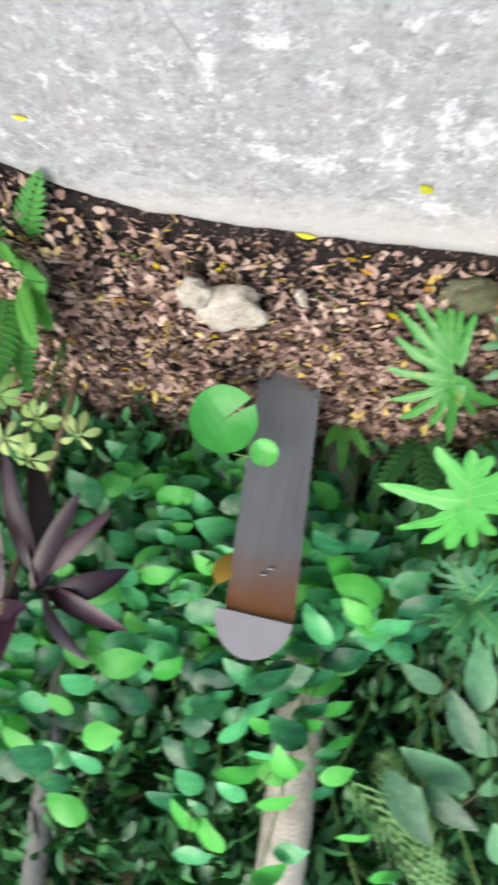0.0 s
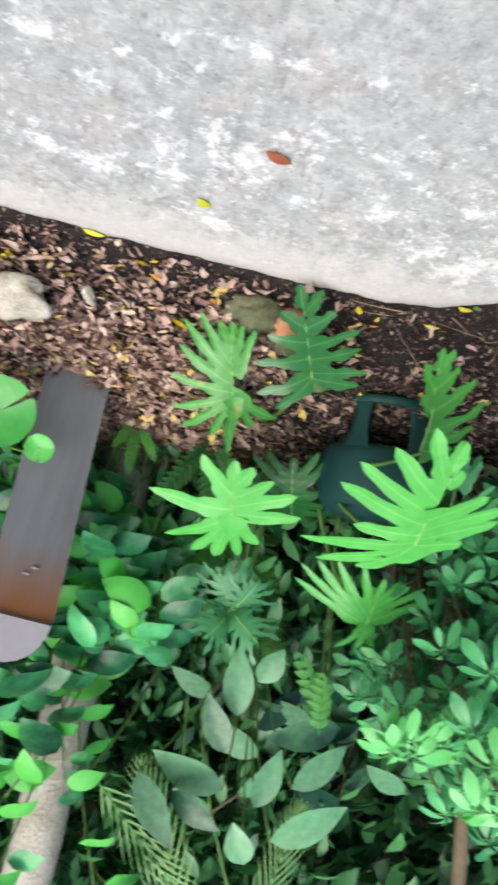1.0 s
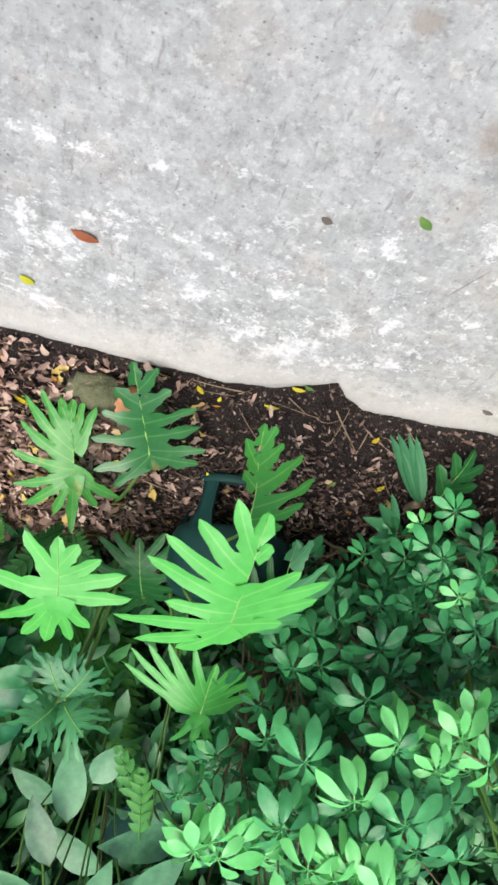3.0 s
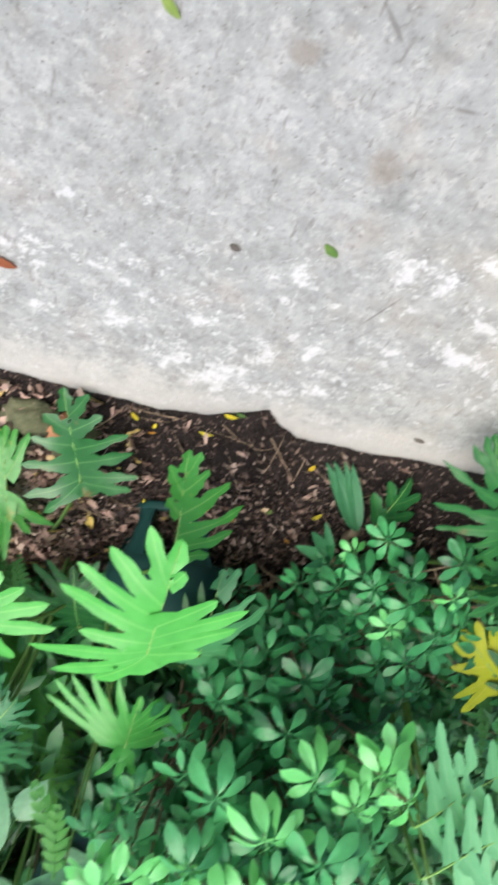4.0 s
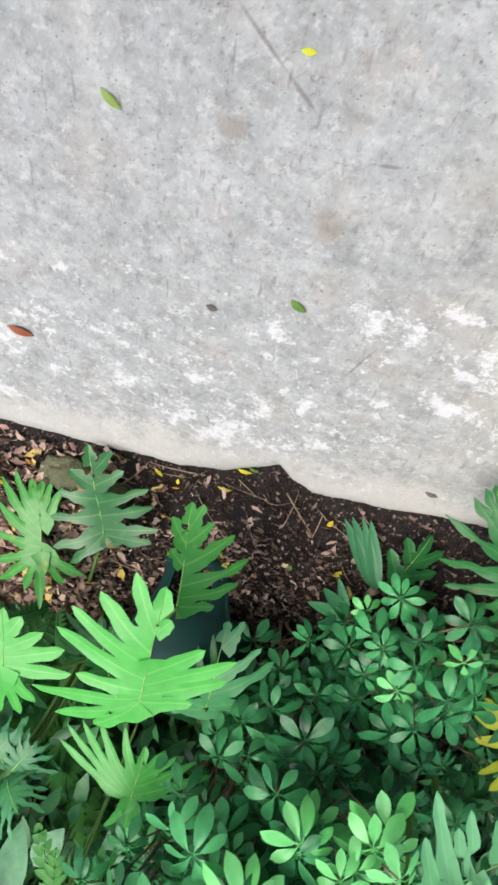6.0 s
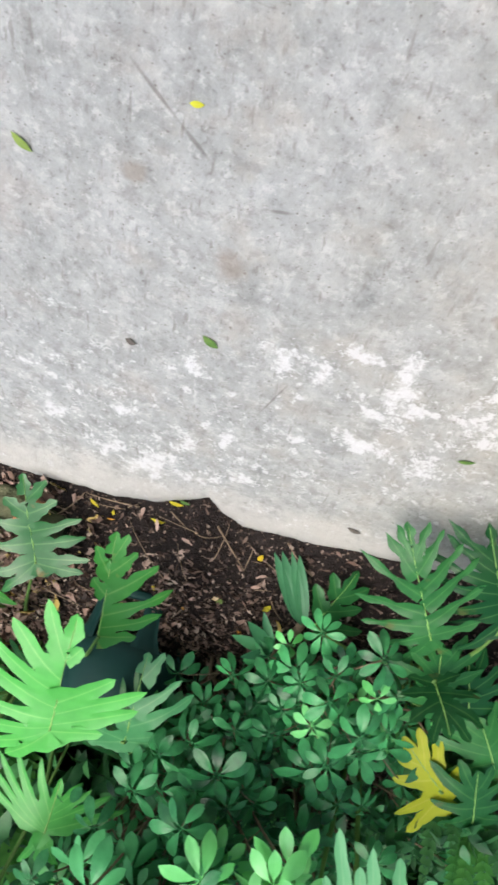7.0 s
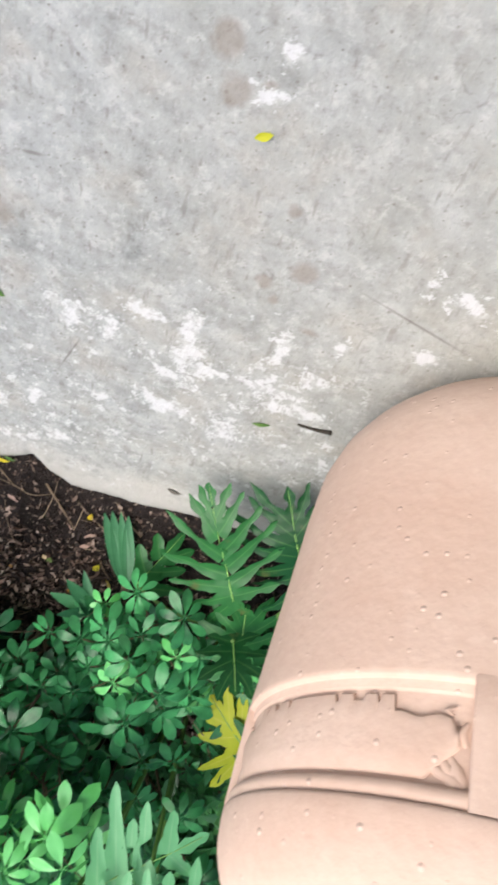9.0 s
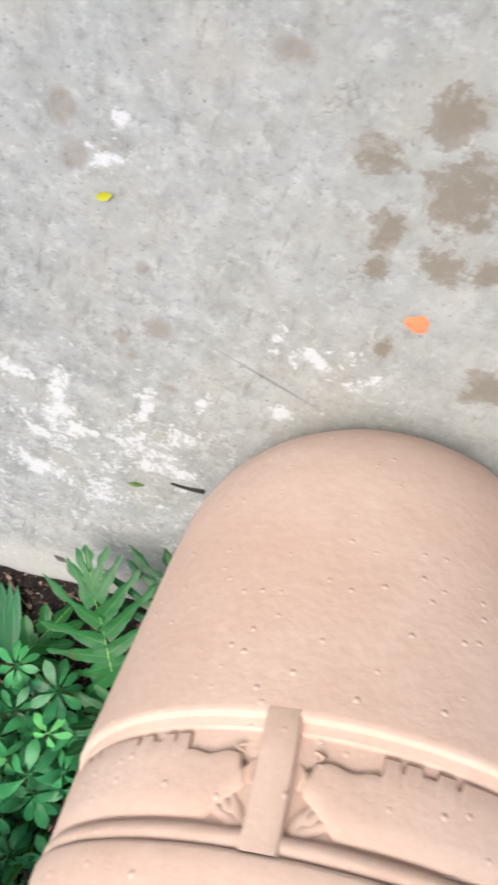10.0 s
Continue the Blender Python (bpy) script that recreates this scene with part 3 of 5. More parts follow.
CONCRETE, TERRACOTTA, POST = concrete_material(), terracotta_material(), post_material()

# ---- ground ----
EDGE = [(-30, 1.2), (-6, 1.3), (-3, 1.52), (-2.3, 1.66), (-1.85, 1.747), (-1.64, 1.797), (-1.44, 1.828), (-1.36, 1.79), (-1.30, 1.712), (-1.23, 1.775), (-1.12, 1.85),
        (-0.95, 1.905), (-0.7, 1.932), (-0.4, 1.955), (0, 1.98), (0.3, 1.993), (0.6, 1.985), (0.9, 1.92), (1.15, 1.82), (1.6, 1.62), (3, 1.3), (6, 1.2), (30, 1.2)]


EDGE_X, EDGE_Y = np.array(EDGE).T


def edge_y(x):
    """Where the concrete ends and the bed begins."""
    return float(np.interp(x, EDGE_X, EDGE_Y)) + 0.011 * noise.noise((x * 9, 0.3, 0)) + 0.006 * noise.noise((x * 27, 1.3, 0)) + 0.004 * noise.noise((x * 75, 2.3, 0))


def soil_z(x, y):
    """Height of the soil: level with the slab at its edge, rising into the bed."""
    d = y - edge_y(x)
    if d < -0.05:
        return -0.14
    rise = float(np.interp(d, (-0.05, -0.01, 0.0, 0.08, 0.20, 0.34, 0.55, 1.0, 2.0, 5.0), (-0.14, -0.03, -0.022, 0.0, 0.13, 0.22, 0.315, 0.40, 0.50, 0.50)))
    near = 1.0 if d > 0.02 else 0.3
    far = 1.0 if d < 4 else 0.2
    return rise + near * far * (0.012 * noise.noise((x * 11, y * 11, 0)) + 0.006 * noise.noise((x * 37, y * 37, 0)))


def build_ground():
    xs = [-200, -60, -20, -8, -5, -4] + [round(-3.4 + 0.035 * i, 3) for i in range(152)] + [2.2, 3, 4.5, 8, 20, 60, 200]
    ys = [-200, -60, -20, -6, -2, 0.5, 1.0, 1.4] + [round(1.5 + 0.03 * i, 3) for i in range(64)] + [3.6, 4, 5, 7, 10, 20, 60, 200]
    vs = [(x, y, soil_z(x, y)) for y in ys for x in xs]
    n = len(xs)
    fs = [(j * n + i, j * n + i + 1, (j + 1) * n + i + 1, (j + 1) * n + i) for j in range(len(ys) - 1) for i in range(n - 1)]
    return tagged(new("ground", make_mesh("ground", vs, fs, SOIL)), "dark bare garden soil of a planted bed", "ground", kind="structure")


def spot_field(xs, ys, spots):
    """How far each place lies from the nearest spot, in that spot's own radii."""
    best = np.full(len(xs), 6.0)
    for x, y, rx, ry in spots:
        best = np.minimum(best, np.hypot((xs - x) / (1.12 * rx), (ys - y) / (1.12 * ry)))
    return best


def build_pavement():
    xs = [-30, -12, -6, -4] + [round(-3.2 + 0.01 * i, 3) for i in range(500)] + [2, 3, 6, 12, 30]
    vs = []
    lip = ((0.06, 0), (0.025, -0.003), (0.008, -0.010), (0, -0.024), (-0.004, -0.05), (0, -0.16))
    for x in xs:
        e = edge_y(x)
        col = [(-30, 0), (-6, 0), (-1.5, 0)] + [(-0.8 + (e + 0.7) * i / 150, 0) for i in range(150)] + [(e - d, z) for d, z in lip]
        vs += [(x, y, z + (0.0025 * noise.noise((x * 3, y * 3, 0)) if y > -2 else 0)) for y, z in col]
    k = 153 + len(lip)
    fs = [(i * k + j, (i + 1) * k + j, (i + 1) * k + j + 1, i * k + j + 1) for i in range(len(xs) - 1) for j in range(k - 1)]
    me = make_mesh("pavement", vs, fs, CONCRETE)
    place = np.array(vs)
    for field, spots in (("damp", DAMP), ("faint_damp", FAINT_DAMP), ("lime", LIME_BY_PLANTER + LIME_MID + LIME_FAR)):
        me.attributes.new(field, "FLOAT", "POINT").data.foreach_set("value", spot_field(place[:, 0], place[:, 1], spots))
    return tagged(new("pavement", me), "worn grey concrete slab with white lime bloom and brown damp spots", "pavement", kind="structure")


ground, pavement = build_ground(), build_pavement()


# ---- terracotta planter ----
POT = Vector((-2.582, 0.934, 0.0))


def turned(profile, sides=96, material=None, name="body"):
    """A surface of revolution about z from (radius, height) rows."""
    vs, fs = [], []
    for r, z in profile:
        for k in range(sides):
            a = 2 * math.pi * k / sides
            vs.append((r * math.cos(a), r * math.sin(a), z))
    for i in range(len(profile) - 1):
        for k in range(sides):
            a, b = i * sides + k, i * sides + (k + 1) % sides
            fs.append((a, b, b + sides, a + sides))
    return make_mesh(name, vs, fs, material)


def on_wall(a, z, r):
    return Vector((r * math.cos(a), r * math.sin(a), z))


def wall_strip(points, widths, depth, radius):
    """A raised ridge on the pot's wall: points are (angle, height) rows; rounded across."""
    vs, fs = [], []
    n = len(points)
    cross = ((-1, -0.25), (-0.6, 0.75), (0, 1), (0.6, 0.75), (1, -0.25))
    for i, (a, z) in enumerate(points):
        p, q = points[max(i - 1, 0)], points[min(i + 1, n - 1)]
        dx, dz = (q[0] - p[0]) * radius, q[1] - p[1]
        l = math.hypot(dx, dz) or 1
        nx, nz = -dz / l, dx / l
        for c, h in cross:
            vs.append(on_wall(a + nx * c * widths[i] / radius, z + nz * c * widths[i], radius + depth * h * (0.35 if i in (0, n - 1) else 1)))
    for i in range(n - 1):
        for c in range(4):
            q = i * 5 + c
            fs.append((q, q + 1, q + 6, q + 5))
    return vs, fs


def build_planter():
    pot = thing("terracotta_planter", POT, "round pale terracotta planter with a carved band, standing on concrete", "planter")
    part("body", turned([(0.0, 0.004), (0.28, 0.004), (0.305, 0.010), (0.345, 0.035), (0.385, 0.085), (0.415, 0.14), (0.436, 0.21), (0.446, 0.32), (0.452, 0.45), (0.459, 0.58), (0.465, 0.70), (0.4675, 0.735), (0.468, 0.752),
                         (0.468, 0.760), (0.4655, 0.7635), (0.459, 0.765), (0.4575, 0.767), (0.4572, 0.778), (0.4560, 0.780), (0.4530, 0.7815), (0.4525, 0.784), (0.4525, 0.900), (0.4535, 0.9035), (0.4590, 0.905), (0.4635, 0.909), (0.4655, 0.915), (0.4655, 0.921), (0.4635, 0.926), (0.4605, 0.929), (0.4590, 0.932)], 128, TERRACOTTA), pot)
    part("rim", turned([(0.430, 0.9305), (0.464, 0.9305), (0.4675, 0.9325), (0.4690, 0.938), (0.4685, 0.955), (0.4655, 0.980), (0.4605, 1.002), (0.4530, 1.022), (0.4440, 1.040), (0.4350, 1.052), (0.4240, 1.058), (0.4120, 1.055), (0.4030, 1.044), (0.3970, 1.02), (0.3920, 0.95), (0.388, 0.88)], 128, TERRACOTTA, "rim"), pot)
    count = 5
    first = math.radians(-61.3)
    pane = 2 * math.pi / count
    half = 0.024 / 0.455
    pilaster_vs, pilaster_fs = [], []
    r0, r1 = 0.448, 0.4705
    rows = ((0.745, -0.006), (0.756, -0.001), (0.82, -0.001), (0.90, -0.001), (0.932, -0.001))
    for z, back in rows:
        for k, (u, r) in enumerate(((-half, r0), (-half * 0.96, r1 - 0.002), (-half * 0.85, r1), (0, r1), (half * 0.85, r1), (half * 0.96, r1 - 0.002), (half, r0))):
            pilaster_vs.append(on_wall(u, z, r + back))
    for i in range(len(rows) - 1):
        for k in range(6):
            q = i * 7 + k
            pilaster_fs.append((q, q + 1, q + 8, q + 7))
    pilaster = make_mesh("pilaster", pilaster_vs, pilaster_fs, TERRACOTTA)
    R = 0.4525

    def plaque(h):
        """A flat raised field; its lower edge is notched, its corners are cut away."""
        gaps = ((0.285, 0.300, 0.800), (0.350, 0.392, 0.797), (0.448, 0.462, 0.799))
        vs, fs = [], []
        n = 180
        for i in range(n + 1):
            a = (h - 0.03) * (2 * i / n - 1)
            d = h - abs(a)
            low = 0.813 + 0.003 * math.sin(d * 50) if d < 0.24 else max((z for p, q, z in gaps if p < d < q), default=0.787)
            low += 0.02 * max(0.0, 1 - (d - 0.03) / 0.03)
            top = 0.899 - 0.045 * max(0.0, 1 - (d - 0.03) / 0.10)
            for z, r in ((low, R - 0.003), (low + 0.0015, R + 0.005), (low + 0.005, R + 0.0065), (0.826, R + 0.0075), (0.5 * (0.826 + top), R + 0.0078), (top - 0.005, R + 0.0065), (top - 0.001, R + 0.004), (top, R - 0.003)):
                vs.append(on_wall(a, z, r if 0 < i < n else R - 0.003))
        for i in range(n):
            for c in range(7):
                q = i * 8 + c
                fs.append((q, q + 8, q + 9, q + 1))
        return vs, fs

    h = 0.5 * pane - half
    pieces = []
    field = make_mesh("plaque", *plaque(h), TERRACOTTA)
    for s in (-1, 1):
        pieces.append(wall_strip([(s * (h - 0.055), 0.812), (s * (h - 0.075), 0.806), (s * (h - 0.05), 0.799)], [0.003, 0.005, 0.003], 0.008, R))
        for reach, z1, w in ((0.05, 0.861, 0.013), (0.10, 0.854, 0.010), (0.145, 0.865, 0.009), (0.07, 0.884, 0.012)):
            a0 = s * (h - 0.015)
            pieces.append(wall_strip([(a0, 0.902), (s * (h - 0.015 - reach * 0.5), 0.5 * (0.902 + z1) + 0.003), (s * (h - 0.015 - reach), z1)], [w * 0.7, w, 0.002], 0.006, R))
        pieces.append(wall_strip([(s * (h - 0.16), 0.895), (s * (h - 0.20), 0.881), (s * (h - 0.27), 0.865)], [0.006, 0.007, 0.002], 0.006, R))
        pieces.append(wall_strip([(s * (h - 0.012), 0.819), (s * (h - 0.03), 0.834), (s * (h - 0.012), 0.851)], [0.004, 0.009, 0.004], 0.006, R))
    pieces.append(wall_strip([(-0.16, 0.902), (-0.06, 0.887), (0.06, 0.887), (0.16, 0.902)], [0.004, 0.007, 0.007, 0.004], 0.006, R))
    reliefs = [make_mesh("carved_leaf", *q, TERRACOTTA) for q in pieces]
    for k in range(count):
        a = math.degrees(first + k * pane)
        part("pilaster", pilaster, pot, m=pose(0, 0, 0, 0, 0, a))
        turn = pose(0, 0, 0, 0, 0, a + 180 / count)
        part("plaque", field, pot, m=turn)
        for relief in reliefs:
            part("carved_leaf", relief, pot, m=turn)
    soil = thing("potting_soil", POT + Vector((0, 0, 0.92)), "dark potting soil filling the terracotta planter", "soil", kind="stuff",
                 me=make_mesh("potting_soil", [(0.388 * r * math.cos(a * math.pi / 16), 0.388 * r * math.sin(a * math.pi / 16), 0.02 * noise.noise((r * 5, a, 0))) for r in (0.02, 0.33, 0.66, 1.0) for a in range(32)],
                              [(i * 32 + k, (i + 1) * 32 + k, (i + 1) * 32 + (k + 1) % 32, i * 32 + (k + 1) % 32) for i in range(3) for k in range(32)] + [tuple(range(32))], SOIL))
    return pot


build_planter()


# ---- metal garden light post ----
def build_post():
    base = Vector((0.035, 2.465, 0.27))
    post = thing("garden_light", base, "grey metal garden light post with rust below its tilted half-round head", "garden light")
    n = 14
    ring = [(-0.122, 0.0)] + [(-0.122 + 0.244 * i / 6, -0.006 * math.sin(math.pi * i / 6)) for i in range(1, 6)] + [(0.122, 0.0)] + [(0.122 * math.cos(math.pi * i / n), 0.10 * math.sin(math.pi * i / n)) for i in range(1, n)]
    rows = ((-0.12, 1.0, 0.0), (0.3, 1.0, -0.008), (0.6, 1.0, -0.018), (0.945, 1.0, -0.03))
    vs = [(x * s + lean, y * s, z) for z, s, lean in rows for x, y in ring]
    k = len(ring)
    fs = [(i * k + j, i * k + (j + 1) % k, (i + 1) * k + (j + 1) % k, (i + 1) * k + j) for i in range(len(rows) - 1) for j in range(k)] + [tuple(range((len(rows) - 1) * k, len(rows) * k))]
    column = make_mesh("column", vs, fs, POST, smooth=False)
    part("column", column, post)
    # the head: a half disc, tilted towards the path
    m = 18
    outline = [(-0.136, 0.0), (0.136, 0.0)] + [(0.136 * math.cos(math.pi * i / m), 0.155 * math.sin(math.pi * i / m)) for i in range(1, m)]
    vs = [(x, y, z) for z in (-0.008, 0.008) for x, y in outline]
    q = len(outline)
    fs = [tuple(range(q))[::-1], tuple(range(q, 2 * q))] + [(i, (i + 1) % q, q + (i + 1) % q, q + i) for i in range(q)]
    head = make_mesh("head", vs, fs, PLATE, smooth=False)
    part("head", head, post, "plain grey half-round plate", m=Matrix.Translation((-0.012, -0.012, 0.945)) @ pose(0, 0, 0, 72, 3, 0))
    for z in (0.80, 0.775):
        sv, sf = tube([(0.0, -0.007, 0), (0.0, -0.011, 0)], 0.008, 8)
        part("bolt", make_mesh("bolt", sv, sf, PLATE), post, m=Matrix.Translation((-0.02 + (z - 0.8), 0, z)) @ Matrix.Diagonal((1.6, 1, 0.7, 1)))
    return post


build_post()


# ---- green plastic tub on a ringed foot ----
def build_tub():
    at = Vector((-1.150, 2.29, 0.20))
    tub = thing("plastic_tub", at, "dark green plastic tub on an open ringed foot over leaf litter", "tub")
    body = ((0.0, 0.125), (0.170, 0.125), (0.195, 0.130), (0.214, 0.145), (0.226, 0.175), (0.232, 0.22), (0.229, 0.29), (0.215, 0.35), (0.18, 0.39), (0.13, 0.405), (0.0, 0.41))
    part("body", turned([(r, z + 0.03) for r, z in body], 56, GREEN_PLASTIC), tub)
    part("foot_ring", turned(((0.140, -0.03), (0.176, -0.03), (0.182, -0.024), (0.181, -0.004), (0.176, 0.002), (0.146, 0.002), (0.140, -0.004), (0.140, -0.03)), 56, GREEN_PLASTIC, "foot_ring"), tub)
    vs, fs = [], []
    for z, r, w in ((-0.012, 0.177, 0.22), (0.05, 0.180, 0.18), (0.115, 0.192, 0.20), (0.175, 0.213, 0.28)):
        for rr in (r, r - 0.012):
            for k in range(5):
                vs.append(on_wall(w * (k - 2) / 2, z, rr))
    for i in range(3):
        for k in range(4):
            for o in (0, 5):
                q = i * 10 + o + k
                fs.append((q, q + 1, q + 11, q + 10))
        for k in (0, 4):
            q = i * 10 + k
            fs.append((q, q + 5, q + 15, q + 10))
    leg = make_mesh("leg", vs, fs, GREEN_PLASTIC)
    for a in (-40, 32, 104, 176, 248):
        part("leg", leg, tub, m=pose(0, 0, 0, 0, 0, a))
    tub.matrix_basis = Matrix.Translation(at) @ pose(0, 0, 0, -14, -4, 0)
    return tub


build_tub()


# ---- philodendrons ----
def lobed_plant(name, base, label, category, group, leaves, seed):
    """leaves: rows of joint, tip, facing, lobes (or reach and count of even lobes), material, options."""
    plant = thing(name, base, label, category, group)
    rng = random.Random(seed)
    b = Vector(base)
    for joint, tip, normal, lobes, mat_, opts in leaves:
        j, t = Vector(joint), Vector(tip)
        length = (t - j).length
        shape = {k: v for k, v in opts.items() if k not in ("label", "back", "stalk")}
        m = Matrix.Translation(-b) @ facing(j, t, normal)
        if not hasattr(lobes[0], "__len__"):
            lobes = even_lobes(length, lobes[0], lobes[1], rng, opts.get("back", 150))
        vs, fs, ribs, veins = cut_leaf(length, lobes, rng, **shape)
        lf = part("leaf", welded("leaf", vs, fs, mat_, veins), plant, opts.get("label", ""), m=m)
        part("midrib", make_mesh("midrib", *tube(ribs, [0.0030 - 0.00014 * i for i in range(17)], 5), RIB), lf)
        start = Vector((rng.uniform(-0.04, 0.04), rng.uniform(-0.04, 0.04), -0.03))
        rise = (j - b) * 0.45 + UP * (0.10 + 0.25 * abs(j.z - b.z))
        pv, pf = tube(bent(start, j - b, rise, 8), [0.010 - 0.0006 * i for i in range(9)], 6)
        part("petiole", make_mesh("petiole", pv, pf, STEM), plant)
    return plant


GROUP = "philodendrons in the bed"
lobed_plant("philodendron", (-0.98, 2.62, 0.30), "lush philodendron with big bright green deeply cut leaves over leaf litter", "philodendron", GROUP, [
    ((-0.606, 2.183, 0.772), (-0.56, 2.033, 0.636), (0.1, -0.65, 0.75), ((0, -165, 0.22), (0, -145, 0.25), (0, -122, 0.28), (0.1, -85, 0.29), (0.35, -37, 0.18), (0.5, 38, 0.10), (0.3, 63, 0.15), (0.15, 76, 0.22), (0.02, 92, 0.235), (0, 145, 0.17), (0, 172, 0.21)), PHIL, {"droop": 0.12, "wide": 0.023}),
    ((-1.106, 1.83, 0.823), (-1.097, 1.534, 0.602), (-0.05, -0.6, 0.8), ((0, -142, 0.20), (0, -124, 0.30), (0.03, -106, 0.34), (0.1, -94, 0.20), (0.2, -75, 0.29), (0.33, -67, 0.27), (0.46, -53, 0.22), (0.62, -30, 0.18), (0.62, 36, 0.06), (0.24, 50, 0.19), (0.14, 59, 0.28), (0.05, 66, 0.25), (0, 80, 0.15)), PHIL, {"droop": 0.10, "wide": 0.0225, "fold": 0.22, "bow": 10}),
    ((-1.151, 2.25, 1.02), (-1.149, 2.129, 0.882), (0.0, -0.75, 0.66), ((0, -156, 0.16), (0, -72, 0.30), (0.03, -63, 0.31), (0.06, -54, 0.28), (0.1, -42, 0.245), (0.3, -27, 0.18), (0.4, 30, 0.13), (0.3, 41, 0.155), (0.2, 51, 0.21), (0.05, 59, 0.266), (0, 149, 0.15), (0, 178, 0.12)), PHIL, {"droop": 0.10, "wide": 0.0135, "web": 2.2, "fold": 0.25}),
    ((-1.119, 1.86, 0.519), (-1.073, 1.651, 0.26), (-0.3, -0.75, 0.55), ((0.4, -44, 0.07), (0.6, -33, 0.10), (0.72, 24, 0.10), (0.6, 46, 0.11), (0.4, 54, 0.19), (0.2, 64, 0.24), (0.08, 72, 0.20), (0, 84, 0.12)), PHIL_MID, {"droop": 0.12, "wide": 0.0165, "ragged": 0.3}),
    ((-1.297, 2.08, 0.736), (-1.285, 1.864, 0.521), (-0.1, -0.7, 0.7), ((0, -106, 0.12), (0, -76, 0.12), (0.2, -48, 0.10), (0.7, 27, 0.115), (0.35, 42, 0.19), (0.18, 51, 0.23), (0.02, 61, 0.265), (0, 74, 0.17)), PHIL_COOL, {"droop": 0.12, "wide": 0.016, "ragged": 0.3}),
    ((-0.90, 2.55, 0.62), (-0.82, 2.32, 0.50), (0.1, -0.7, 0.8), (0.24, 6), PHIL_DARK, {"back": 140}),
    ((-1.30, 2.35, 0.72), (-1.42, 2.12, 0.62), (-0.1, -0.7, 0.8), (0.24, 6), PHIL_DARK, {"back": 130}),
], 11)
lobed_plant("philodendron", (-0.66, 2.52, 0.30), "philodendron with mid-green notched leaves over dry leaf litter", "philodendron", GROUP, [
    ((-0.536, 2.218, 0.335), (-0.457, 2.057, 0.139), (0.1, -0.75, 0.66), ((0, -172, 0.24), (0, -150, 0.19), (0, -122, 0.24), (0, -101, 0.24), (0.05, -74, 0.24), (0.15, -52, 0.24), (0.3, -40, 0.26), (0.42, -29, 0.22), (0.6, -20, 0.12), (0.5, 18, 0.13), (0.3, 28, 0.18), (0, 123, 0.185), (0, 153, 0.15)), PHIL_MID, {"droop": 0.12, "wide": 0.0165, "ragged": 0.2, "fold": 0.3}),
    ((-0.769, 2.035, 0.276), (-0.63, 1.827, 0.068), (-0.1, -0.75, 0.65), ((0, -122, 0.17), (0.02, -98, 0.20), (0.22, -84, 0.186), (0.4, -70, 0.14), (0.55, -46, 0.105), (0.7, 52, 0.10), (0.55, 74, 0.115), (0.35, 84, 0.19), (0.2, 91, 0.19), (0.05, 100, 0.20), (0, 112, 0.175)), PHIL_OLD, {"droop": 0.08, "wide": 0.0175, "ragged": 0.3}),
], 12)
RAGGED = {"back": 112, "ragged": 0.3, "wide": 0.015, "droop": 0.15}
